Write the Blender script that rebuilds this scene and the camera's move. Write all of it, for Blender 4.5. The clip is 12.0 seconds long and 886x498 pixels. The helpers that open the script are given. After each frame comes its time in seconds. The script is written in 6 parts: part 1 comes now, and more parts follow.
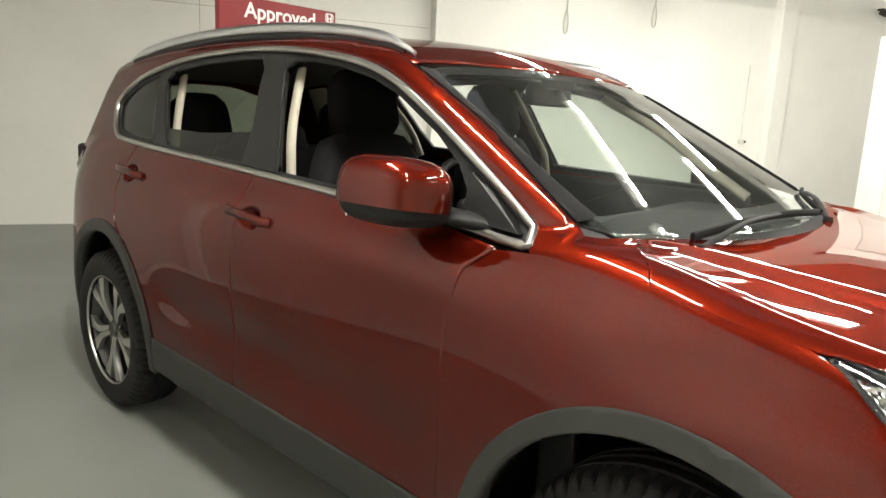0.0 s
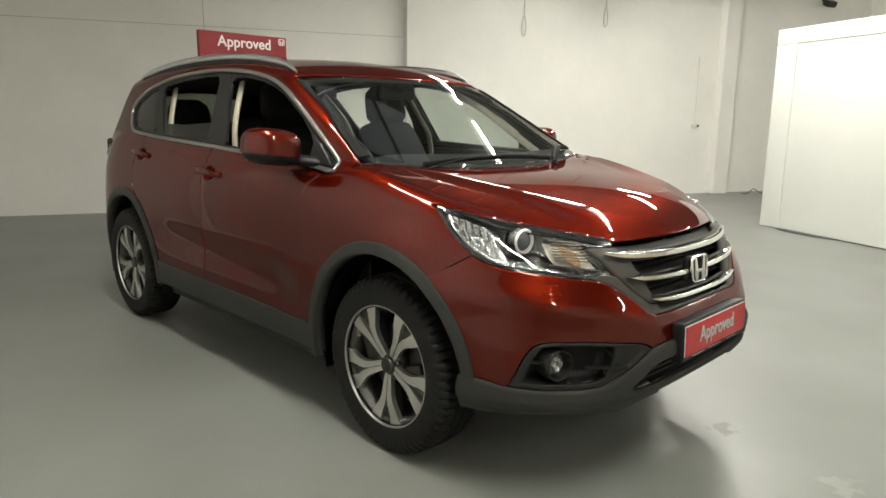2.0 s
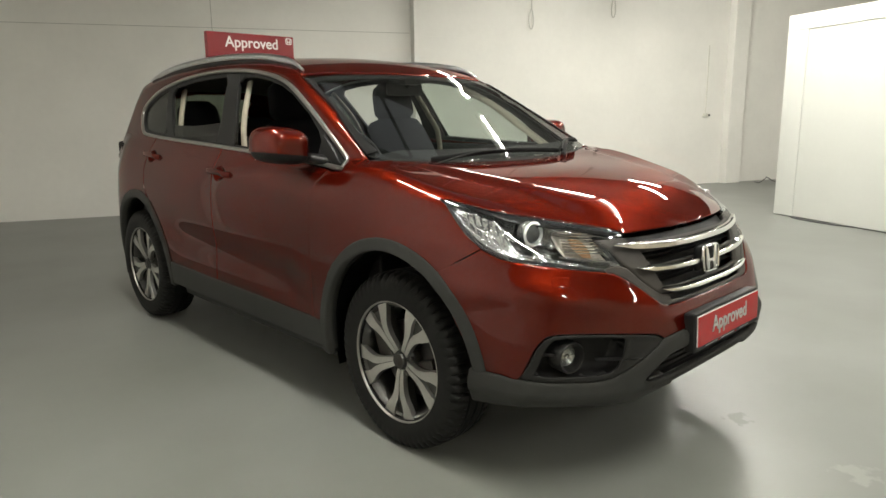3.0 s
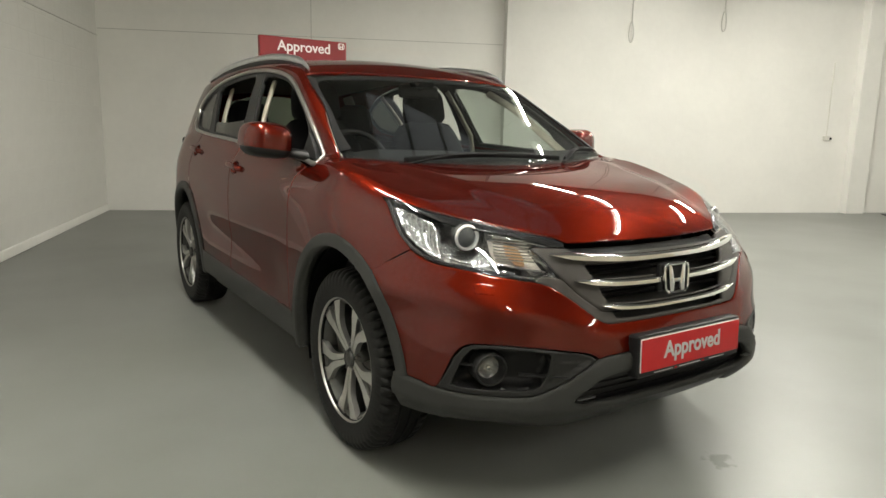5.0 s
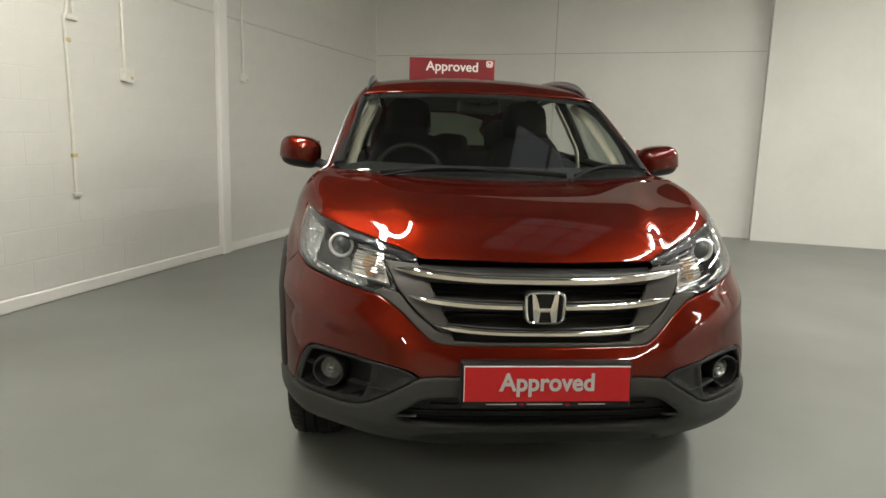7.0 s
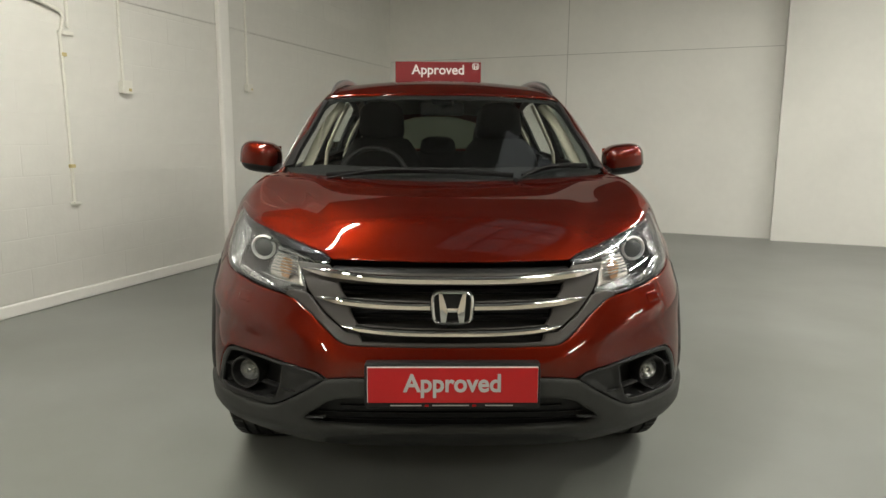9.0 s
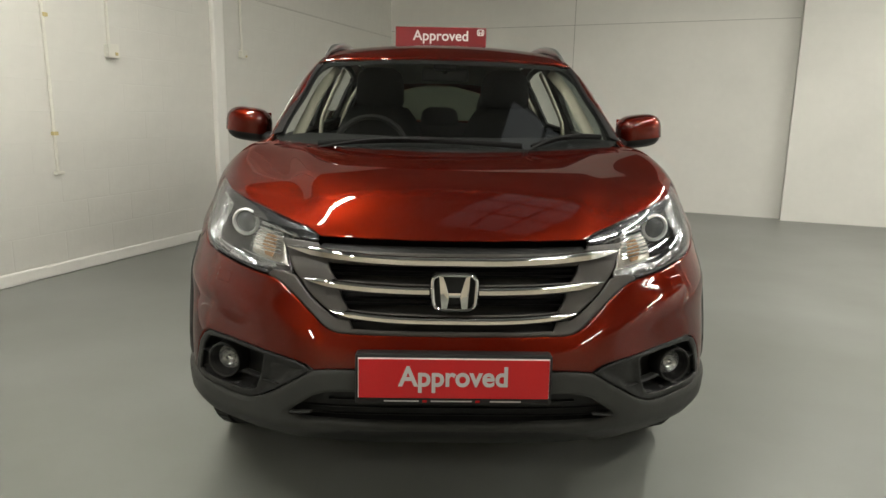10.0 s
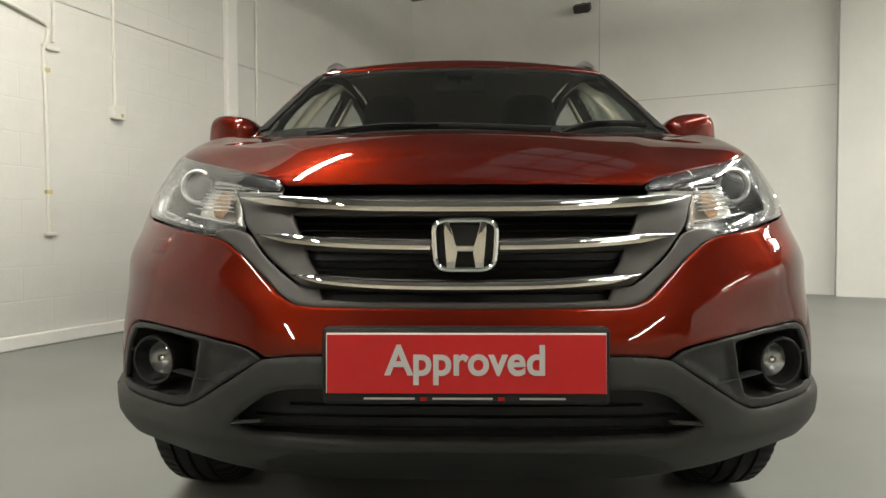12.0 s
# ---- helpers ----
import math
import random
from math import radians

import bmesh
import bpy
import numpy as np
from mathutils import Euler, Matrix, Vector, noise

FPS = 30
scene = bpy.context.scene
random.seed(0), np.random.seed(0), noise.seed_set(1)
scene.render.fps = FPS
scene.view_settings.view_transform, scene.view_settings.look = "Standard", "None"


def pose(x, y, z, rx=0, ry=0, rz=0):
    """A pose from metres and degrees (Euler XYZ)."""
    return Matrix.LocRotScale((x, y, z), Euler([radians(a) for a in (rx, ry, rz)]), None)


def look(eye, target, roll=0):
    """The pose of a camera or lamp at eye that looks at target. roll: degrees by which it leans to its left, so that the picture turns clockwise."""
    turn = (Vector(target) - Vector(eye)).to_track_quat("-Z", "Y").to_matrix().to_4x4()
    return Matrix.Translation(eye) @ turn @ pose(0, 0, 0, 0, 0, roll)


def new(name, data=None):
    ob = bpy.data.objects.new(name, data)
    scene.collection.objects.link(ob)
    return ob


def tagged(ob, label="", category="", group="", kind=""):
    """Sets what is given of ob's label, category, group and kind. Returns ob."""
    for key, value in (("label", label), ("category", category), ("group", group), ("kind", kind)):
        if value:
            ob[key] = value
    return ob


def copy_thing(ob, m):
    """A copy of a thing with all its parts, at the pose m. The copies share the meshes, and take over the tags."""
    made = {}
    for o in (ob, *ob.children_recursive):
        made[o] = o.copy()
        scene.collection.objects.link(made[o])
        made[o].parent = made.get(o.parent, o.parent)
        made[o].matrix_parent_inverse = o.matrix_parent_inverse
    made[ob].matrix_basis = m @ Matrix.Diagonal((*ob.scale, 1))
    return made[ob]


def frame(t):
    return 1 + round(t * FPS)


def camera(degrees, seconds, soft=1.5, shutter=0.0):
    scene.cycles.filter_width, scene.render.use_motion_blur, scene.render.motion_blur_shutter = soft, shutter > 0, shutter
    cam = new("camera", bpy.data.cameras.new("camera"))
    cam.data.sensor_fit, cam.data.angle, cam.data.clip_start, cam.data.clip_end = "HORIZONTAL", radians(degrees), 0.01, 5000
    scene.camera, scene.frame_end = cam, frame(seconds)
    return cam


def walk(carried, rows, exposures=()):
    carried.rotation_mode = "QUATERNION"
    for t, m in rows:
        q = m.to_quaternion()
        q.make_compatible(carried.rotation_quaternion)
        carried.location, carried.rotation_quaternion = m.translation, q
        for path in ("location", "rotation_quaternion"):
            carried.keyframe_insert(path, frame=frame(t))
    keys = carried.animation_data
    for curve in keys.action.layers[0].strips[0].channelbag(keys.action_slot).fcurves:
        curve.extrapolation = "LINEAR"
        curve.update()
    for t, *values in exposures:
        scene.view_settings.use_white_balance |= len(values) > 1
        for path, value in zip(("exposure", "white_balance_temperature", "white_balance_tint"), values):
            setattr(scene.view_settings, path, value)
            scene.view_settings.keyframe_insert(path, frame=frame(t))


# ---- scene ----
cam = camera(66.6, 12.0)
EXPOSURES = [(0.0, 0.82), (0.5, 0.58), (1.0, 0.40), (2.5, 0.21), (5.0, 0.28), (6.0, 0.18), (7.5, 0.05), (9.5, 0.05), (11.0, 0.15), (12.0, 0.26)]
PATH = [
    (0, (-1.983, -0.446, 1.356), (-0.542, 0.889, 0.979), 2.8),
    (0.5, (-2.159, -1.022, 1.344), (-0.763, 0.368, 0.999), 2.7),
    (1, (-2.355, -1.49, 1.323), (-0.967, -0.107, 0.921), 3.3),
    (1.5, (-2.455, -1.819, 1.317), (-1.072, -0.44, 0.888), 3.2),
    (2, (-2.486, -1.93, 1.323), (-1.1, -0.541, 0.941), 0.7),
    (2.5, (-2.484, -1.935, 1.323), (-1.115, -0.527, 0.944), -0.5),
    (3, (-2.48, -1.94, 1.319), (-1.121, -0.526, 0.925), -0.7),
    (5, (-1.944, -2.305, 1.262), (-0.862, -0.661, 0.909), 1.3),
    (5.5, (-1.543, -2.516, 1.285), (-0.744, -0.72, 0.916), 1.1),
    (6, (-1.212, -2.696, 1.279), (-0.644, -0.813, 0.916), 1.2),
    (6.5, (-0.833, -2.808, 1.298), (-0.563, -0.858, 0.941), 1.4),
    (7, (-0.507, -2.867, 1.3), (-0.335, -0.903, 0.964), 1.7),
    (7.5, (-0.188, -2.899, 1.298), (-0.117, -0.926, 0.974), 2.2),
    (9.5, (-0.076, -2.851, 1.275), (-0.028, -0.877, 0.953), 0.3),
    (10, (-0.077, -2.648, 1.254), (-0.031, -0.688, 0.862), 1.1),
    (10.5, (-0.05, -2.422, 1.226), (-0.008, -0.467, 0.805), -0.6),
    (11, (0.004, -2.269, 1.137), (0.015, -0.308, 0.745), 0.0),
    (11.5, (-0.023, -2.176, 0.957), (-0.064, -0.202, 0.636), -0.8),
    (12, (-0.017, -2.167, 0.8), (-0.057, -0.168, 0.74), -0.1),
]
walk(cam, [(t, look(eye, target, roll)) for t, eye, target, roll in PATH], EXPOSURES)

# lamps: plan places of the ceiling battens with their turn and lit tubes, height, and the tubes' glow
# second to sixth roughly follow reflections on the car, the others are added fill
BATTENS = [(3.35, 3.05, 70, 1), (2.7, 1.25, 70, 1), (2.1, -0.4, 70, 1), (1.4, -2.3, 70, 1), (-1.30, 0.75, 70, 2), (-1.5, -1.8, 70, 2), (6.6, 2.2, 70, 2), (4.8, 0.7, 70, 2), (6.2, -2.05, 70, 1), (9.3, -2.5, 70, 1), (7.0, -3.4, 70, 1), (2.8, -5.0, 70, 1), (-2.6, -5.2, 70, 2)]
BATTEN_Z = 3.35
TUBE_GLOW = 187.0

# ---------------------------------------------------------------- light
world = bpy.data.worlds.new("world")
scene.world = world
world.use_nodes = True
world.node_tree.nodes["Background"].inputs[0].default_value = (0.5, 0.55, 0.6, 1)
world.node_tree.nodes["Background"].inputs[1].default_value = 0.02

# ---------------------------------------------------------------- materials


def shade(name, color, rough=0.5, metal=0.0, var=0.15, scale=8.0, bump=0.0, bump_scale=60.0, coat=0.0, coat_rough=0.03, spec=0.5):
    """A principled material with colour variation at two scales and fine relief."""
    m = bpy.data.materials.new(name)
    m.use_nodes = True
    nt = m.node_tree
    b = nt.nodes["Principled BSDF"]
    b.inputs["Roughness"].default_value = rough
    b.inputs["Metallic"].default_value = metal
    b.inputs["Coat Weight"].default_value = coat
    b.inputs["Coat Roughness"].default_value = coat_rough
    b.inputs["Specular IOR Level"].default_value = spec
    co = nt.nodes.new("ShaderNodeTexCoord")
    if var > 0:
        n1 = nt.nodes.new("ShaderNodeTexNoise")
        n1.inputs["Scale"].default_value = scale
        n1.inputs["Detail"].default_value = 6
        n2 = nt.nodes.new("ShaderNodeTexNoise")
        n2.inputs["Scale"].default_value = scale * 9
        n2.inputs["Detail"].default_value = 3
        nt.links.new(co.outputs["Object"], n1.inputs["Vector"])
        nt.links.new(co.outputs["Object"], n2.inputs["Vector"])
        mix = nt.nodes.new("ShaderNodeMath")
        mix.operation = "MULTIPLY_ADD"
        mix.inputs[1].default_value = 0.35
        nt.links.new(n2.outputs["Fac"], mix.inputs[0])
        nt.links.new(n1.outputs["Fac"], mix.inputs[2])
        ramp = nt.nodes.new("ShaderNodeValToRGB")
        ramp.color_ramp.elements[0].position = 0.35
        ramp.color_ramp.elements[1].position = 1.0
        ramp.color_ramp.elements[0].color = (*[c * (1 - var) for c in color], 1)
        ramp.color_ramp.elements[1].color = (*[min(1, c * (1 + var)) for c in color], 1)
        nt.links.new(mix.outputs[0], ramp.inputs["Fac"])
        nt.links.new(ramp.outputs["Color"], b.inputs["Base Color"])
    else:
        b.inputs["Base Color"].default_value = (*color, 1)
    if bump > 0:
        n3 = nt.nodes.new("ShaderNodeTexNoise")
        n3.inputs["Scale"].default_value = bump_scale
        n3.inputs["Detail"].default_value = 4
        nt.links.new(co.outputs["Object"], n3.inputs["Vector"])
        bp = nt.nodes.new("ShaderNodeBump")
        bp.inputs["Strength"].default_value = bump
        bp.inputs["Distance"].default_value = 0.004
        nt.links.new(n3.outputs["Fac"], bp.inputs["Height"])
        nt.links.new(bp.outputs["Normal"], b.inputs["Normal"])
    return m


def car_paint():
    """Pearl red flake under clear lacquer: a broad tinted gloss with a sharp clear coat on top."""
    m = bpy.data.materials.new("pearl_red_paint")
    m.use_nodes = True
    nt = m.node_tree
    nt.nodes.remove(nt.nodes["Principled BSDF"])
    co = nt.nodes.new("ShaderNodeTexCoord")
    n = nt.nodes.new("ShaderNodeTexNoise")
    n.inputs["Scale"].default_value = 900
    nt.links.new(co.outputs["Object"], n.inputs["Vector"])
    ramp = nt.nodes.new("ShaderNodeValToRGB")
    ramp.color_ramp.elements[0].position = 0.3
    ramp.color_ramp.elements[1].position = 0.75
    ramp.color_ramp.elements[0].color = (0.036, 0.0026, 0.0006, 1)
    ramp.color_ramp.elements[1].color = (0.104, 0.0068, 0.0014, 1)
    nt.links.new(n.outputs["Fac"], ramp.inputs["Fac"])
    flake = nt.nodes.new("ShaderNodeBsdfGlossy")
    flake.inputs["Roughness"].default_value = 0.37
    nt.links.new(ramp.outputs["Color"], flake.inputs["Color"])
    pigment = nt.nodes.new("ShaderNodeBsdfDiffuse")
    pigment.inputs["Color"].default_value = (0.025, 0.0012, 0.0005, 1)
    base = nt.nodes.new("ShaderNodeAddShader")
    nt.links.new(flake.outputs[0], base.inputs[0])
    nt.links.new(pigment.outputs[0], base.inputs[1])
    coat = nt.nodes.new("ShaderNodeBsdfGlossy")
    coat.inputs["Roughness"].default_value = 0.02
    edge = nt.nodes.new("ShaderNodeFresnel")
    edge.inputs["IOR"].default_value = 1.5
    mix = nt.nodes.new("ShaderNodeMixShader")
    nt.links.new(edge.outputs[0], mix.inputs[0])
    nt.links.new(base.outputs[0], mix.inputs[1])
    nt.links.new(coat.outputs[0], mix.inputs[2])
    nt.links.new(mix.outputs[0], nt.nodes["Material Output"].inputs[0])
    return m


def glass_mat(name, tint, rough=0.0):
    m = bpy.data.materials.new(name)
    m.use_nodes = True
    nt = m.node_tree
    nt.nodes.remove(nt.nodes["Principled BSDF"])
    out = nt.nodes["Material Output"]
    tr = nt.nodes.new("ShaderNodeBsdfTransparent")
    tr.inputs[0].default_value = (*tint, 1)
    gl = nt.nodes.new("ShaderNodeBsdfGlossy")
    gl.inputs["Roughness"].default_value = rough
    lw = nt.nodes.new("ShaderNodeLayerWeight")
    lw.inputs["Blend"].default_value = 0.5
    pw = nt.nodes.new("ShaderNodeMath")
    pw.operation = "POWER"
    pw.inputs[1].default_value = 5.0
    fr = nt.nodes.new("ShaderNodeMath")
    fr.operation = "MULTIPLY_ADD"
    fr.inputs[1].default_value = 0.93
    fr.inputs[2].default_value = 0.045
    nt.links.new(lw.outputs["Facing"], pw.inputs[0])
    nt.links.new(pw.outputs[0], fr.inputs[0])
    mx = nt.nodes.new("ShaderNodeMixShader")
    nt.links.new(fr.outputs[0], mx.inputs[0])
    nt.links.new(tr.outputs[0], mx.inputs[1])
    nt.links.new(gl.outputs[0], mx.inputs[2])
    nt.links.new(mx.outputs[0], out.inputs[0])
    return m


def floor_paint():
    m = shade("grey_floor_paint", (0.200, 0.208, 0.196), 0.34, var=0.0)
    nt = m.node_tree
    b = nt.nodes["Principled BSDF"]
    b.inputs["Roughness"].default_value = 0.36
    # two patches: a ragged dark one, and a scuffed spot whose glints are painted lighter
    geo = nt.nodes.new("ShaderNodeNewGeometry")
    ragged = nt.nodes.new("ShaderNodeTexNoise")
    ragged.inputs["Scale"].default_value = 14
    ragged.inputs["Detail"].default_value = 6
    nt.links.new(geo.outputs["Position"], ragged.inputs["Vector"])
    tone = nt.nodes.new("ShaderNodeTexNoise")
    tone.inputs["Scale"].default_value = 0.9
    tone.inputs["Detail"].default_value = 6
    nt.links.new(geo.outputs["Position"], tone.inputs["Vector"])
    tones = nt.nodes.new("ShaderNodeValToRGB")
    tones.color_ramp.elements[0].position = 0.3
    tones.color_ramp.elements[1].position = 0.7
    tones.color_ramp.elements[0].color = (0.172, 0.179, 0.160, 1)
    tones.color_ramp.elements[1].color = (0.226, 0.235, 0.219, 1)
    nt.links.new(tone.outputs["Fac"], tones.inputs["Fac"])
    base = tones.outputs["Color"]
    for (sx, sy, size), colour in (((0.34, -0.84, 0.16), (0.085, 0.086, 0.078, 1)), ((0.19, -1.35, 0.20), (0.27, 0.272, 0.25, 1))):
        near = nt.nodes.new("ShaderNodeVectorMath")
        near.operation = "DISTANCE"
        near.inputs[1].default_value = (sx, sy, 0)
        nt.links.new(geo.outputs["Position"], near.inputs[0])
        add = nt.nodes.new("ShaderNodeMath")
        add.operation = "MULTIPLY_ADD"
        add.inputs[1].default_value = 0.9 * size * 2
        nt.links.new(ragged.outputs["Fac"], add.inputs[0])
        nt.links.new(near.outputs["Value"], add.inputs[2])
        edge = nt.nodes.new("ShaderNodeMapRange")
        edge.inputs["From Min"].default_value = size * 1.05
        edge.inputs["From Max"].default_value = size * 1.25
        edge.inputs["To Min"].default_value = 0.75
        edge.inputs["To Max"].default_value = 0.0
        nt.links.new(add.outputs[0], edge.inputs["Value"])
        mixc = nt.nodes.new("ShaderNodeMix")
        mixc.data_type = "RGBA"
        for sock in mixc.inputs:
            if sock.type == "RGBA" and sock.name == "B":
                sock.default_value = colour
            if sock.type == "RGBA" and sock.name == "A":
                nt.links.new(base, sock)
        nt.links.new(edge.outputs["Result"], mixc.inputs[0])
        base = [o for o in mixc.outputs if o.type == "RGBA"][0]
    nt.links.new(base, b.inputs["Base Color"])
    return m


PAINT = car_paint()
WHITE = shade("white_wall_paint", (0.82, 0.81, 0.765), 0.55, var=0.05, scale=1.3, bump=0.25, bump_scale=25)
# the wall's white, darkened to offset the battens close to the block wall
BLOCKWHITE = shade("darkened_white_block_paint", (0.66, 0.65, 0.605), 0.6, var=0.07, scale=1.1, bump=0.3, bump_scale=25)
# unseen rear wall, its cream set by the chrome bars' reflections
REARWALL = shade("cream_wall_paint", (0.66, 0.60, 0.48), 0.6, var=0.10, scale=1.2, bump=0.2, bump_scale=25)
# darkened so that the unseen near wall dims reflections on the car's side
DIMWALL = shade("dimmed_unseen_wall", (0.50, 0.46, 0.40), 0.6, var=0.12, scale=1.2, bump=0.2, bump_scale=25)
BOARD = shade("white_board_paint", (0.65, 0.66, 0.62), 0.45, var=0.03, scale=2, bump=0.05)
# lack of light under the roof put into the colour, to dim reflections
CEIL = shade("unlit_ceiling_tone", (0.11, 0.11, 0.107), 0.8, var=0.08, scale=2)
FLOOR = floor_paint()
CLAD = shade("grey_textured_plastic", (0.034, 0.0345, 0.032), 0.5, spec=0.22, var=0.12, scale=30, bump=0.2, bump_scale=700)
BLACK = shade("black_plastic", (0.011, 0.011, 0.011), 0.45, spec=0.25, var=0.2, scale=25, bump=0.1, bump_scale=500)
SATIN = shade("satin_grey_plastic", (0.037, 0.033, 0.028), 0.46, metal=0.2, var=0.1, scale=20, bump=0.05, bump_scale=600)
CHROME = shade("chrome", (0.80, 0.80, 0.79), 0.035, metal=1.0, var=0.03, scale=10)
TRIMCHROME = shade("satin_chrome_trim", (0.42, 0.41, 0.385), 0.34, metal=1.0, var=0.06, scale=30)
RAILMETAL = shade("brushed_rail_metal", (0.66, 0.67, 0.69), 0.28, metal=1.0, var=0.06, scale=20)
TYRE = shade("tyre_rubber", (0.0105, 0.0105, 0.010), 0.62, spec=0.18, var=0.25, scale=30, bump=0.2, bump_scale=300)
ALLOY = shade("machined_alloy", (0.58, 0.57, 0.54), 0.36, metal=1.0, var=0.05, scale=30)
ALLOYDARK = shade("grey_alloy", (0.085, 0.085, 0.08), 0.4, metal=0.8, var=0.12, scale=30)
STEEL = shade("disc_steel", (0.11, 0.105, 0.10), 0.42, metal=1.0, var=0.2, scale=40)
DARK = shade("dark_cloth", (0.006, 0.006, 0.0065), 0.9, spec=0.12, var=0.2, scale=50, bump=0.3, bump_scale=400)
DASH = shade("dashboard_plastic", (0.012, 0.012, 0.0125), 0.65, spec=0.18, var=0.15, scale=30, bump=0.2, bump_scale=500)
WHEELRIM = shade("worn_wheel_leather", (0.011, 0.011, 0.0105), 0.5, spec=0.25, var=0.15, scale=40)
BEIGE = shade("beige_trim", (0.40, 0.37, 0.295), 0.7, var=0.06, scale=20, bump=0.1, bump_scale=300)
# cloth colour lowered to hold the cabin's shade under the roof
HEADCLOTH = shade("shaded_headlining_cloth", (0.17, 0.155, 0.13), 0.9, spec=0.2, var=0.08, scale=20, bump=0.2, bump_scale=400)
REDSIGN = shade("red_sign_vinyl", (0.17, 0.006, 0.009), 0.35, var=0.04, scale=6)
REDPLATE = shade("red_plate_acrylic", (0.42, 0.009, 0.011), 0.25, var=0.04, scale=8)
SIGNTEXT = shade("white_vinyl", (0.72, 0.70, 0.68), 0.4, var=0.03, scale=10)
PLATETEXT = shade("silver_vinyl", (0.44, 0.42, 0.41), 0.4, var=0.05, scale=20)
AMBER = shade("amber_lens", (0.42, 0.25, 0.13), 0.2, var=0.3, scale=90)
REFLECT = shade("lamp_reflector", (0.86, 0.86, 0.85), 0.10, metal=1.0, var=0.0)
_nt = REFLECT.node_tree
_cell = _nt.nodes.new("ShaderNodeTexVoronoi")
_cell.inputs["Scale"].default_value = 75
_bump = _nt.nodes.new("ShaderNodeBump")
_bump.inputs["Strength"].default_value = 0.9
_bump.inputs["Distance"].default_value = 0.006
_nt.links.new(_nt.nodes["Texture Coordinate"].outputs["Object"], _cell.inputs["Vector"])
_nt.links.new(_cell.outputs["Distance"], _bump.inputs["Height"])
_nt.links.new(_bump.outputs["Normal"], _nt.nodes["Principled BSDF"].inputs["Normal"])
DARKMATT = shade("matt_black_plastic", (0.010, 0.010, 0.010), 0.75, spec=0.12, var=0.2, scale=30)
FOGTRIM = shade("dark_grey_plastic", (0.013, 0.013, 0.0125), 0.42, spec=0.3, var=0.12, scale=30, bump=0.12, bump_scale=600)
LAMPDARK = shade("lamp_housing_metal", (0.38, 0.38, 0.37), 0.24, metal=1.0, var=0.1, scale=40, bump=0.5, bump_scale=70)
LAMPBROW = shade("dark_lamp_brow", (0.014, 0.014, 0.014), 0.22, spec=0.3, var=0.1, scale=30)
RING = shade("bright_lamp_ring", (0.85, 0.85, 0.83), 0.30, metal=0.3, var=0.03, scale=40)
INDICATOR = shade("indicator_bowl", (0.46, 0.43, 0.37), 0.28, metal=0.8, var=0.15, scale=90, bump=0.6, bump_scale=120)
LENSDARK = shade("projector_lens", (0.09, 0.095, 0.095), 0.03, var=0.0, coat=1.0)
LAMPGREY = shade("lamp_grey", (0.44, 0.44, 0.425), 0.24, metal=0.9, var=0.1, scale=40, bump=0.3, bump_scale=60)
REDLAMP = shade("red_lamp_lens", (0.35, 0.01, 0.01), 0.1, var=0.1, scale=60)
# grey that stands for the shade inside open wall joints
JOINTSHADE = shade("shaded_joint_gap", (0.46, 0.45, 0.42), 0.8, var=0.3, scale=6)
PVC = shade("white_conduit_pvc", (0.70, 0.69, 0.62), 0.5, var=0.05, scale=20)
BRASS = shade("yellowed_clip", (0.55, 0.46, 0.22), 0.5, var=0.1, scale=40)
CORD = shade("greyed_cord", (0.58, 0.57, 0.53), 0.8, var=0.1, scale=40)
CABLE = shade("grey_cable_rubber", (0.10, 0.10, 0.10), 0.6, var=0.1, scale=40)
WINDGLASS = glass_mat("clear_car_glass", (0.90, 0.93, 0.91))
TINTGLASS = glass_mat("tinted_car_glass", (0.30, 0.32, 0.30))
HATCHGLASS = glass_mat("dark_hatch_glass", (0.37, 0.40, 0.355))
LENSGLASS = glass_mat("lamp_cover", (0.93, 0.94, 0.95))


def tube_mat(strength):
    m = bpy.data.materials.new("fluorescent_tube")
    m.use_nodes = True
    b = m.node_tree.nodes["Principled BSDF"]
    b.inputs["Base Color"].default_value = (0.9, 0.9, 0.9, 1)
    b.inputs["Emission Color"].default_value = (1.0, 0.97, 0.88, 1)
    b.inputs["Emission Strength"].default_value = strength
    return m


TUBE = tube_mat(TUBE_GLOW)
# for tubes left unlit, which halves the light of some battens
UNLITTUBE = shade("unlit_tube_glass", (0.7, 0.7, 0.68), 0.2, var=0.03, scale=10)

ROOFLIGHT = bpy.data.materials.new("rooflight_sheet")
ROOFLIGHT.use_nodes = True
_b = ROOFLIGHT.node_tree.nodes["Principled BSDF"]
_b.inputs["Base Color"].default_value = (0.2, 0.21, 0.22, 1)
_b.inputs["Emission Color"].default_value = (0.92, 0.96, 1.0, 1)
_b.inputs["Emission Strength"].default_value = 0.15

# ---------------------------------------------------------------- mesh helpers


def part(name, bm, material, parent, label="", smooth=False, edge=None):
    """Link a bmesh as one mesh object under a thing or a part."""
    me = bpy.data.meshes.new(name)
    bm.to_mesh(me)
    bm.free()
    me.materials.append(material)
    ob = new(name, me)
    ob.parent = parent
    if smooth:
        me.polygons.foreach_set("use_smooth", [True] * len(me.polygons))
        if edge:
            me.set_sharp_from_angle(angle=radians(edge))
    if label:
        ob["label"] = label
    return ob


def empty(name, m=None):
    ob = new(name)
    if m is not None:
        ob.matrix_basis = m
    return ob


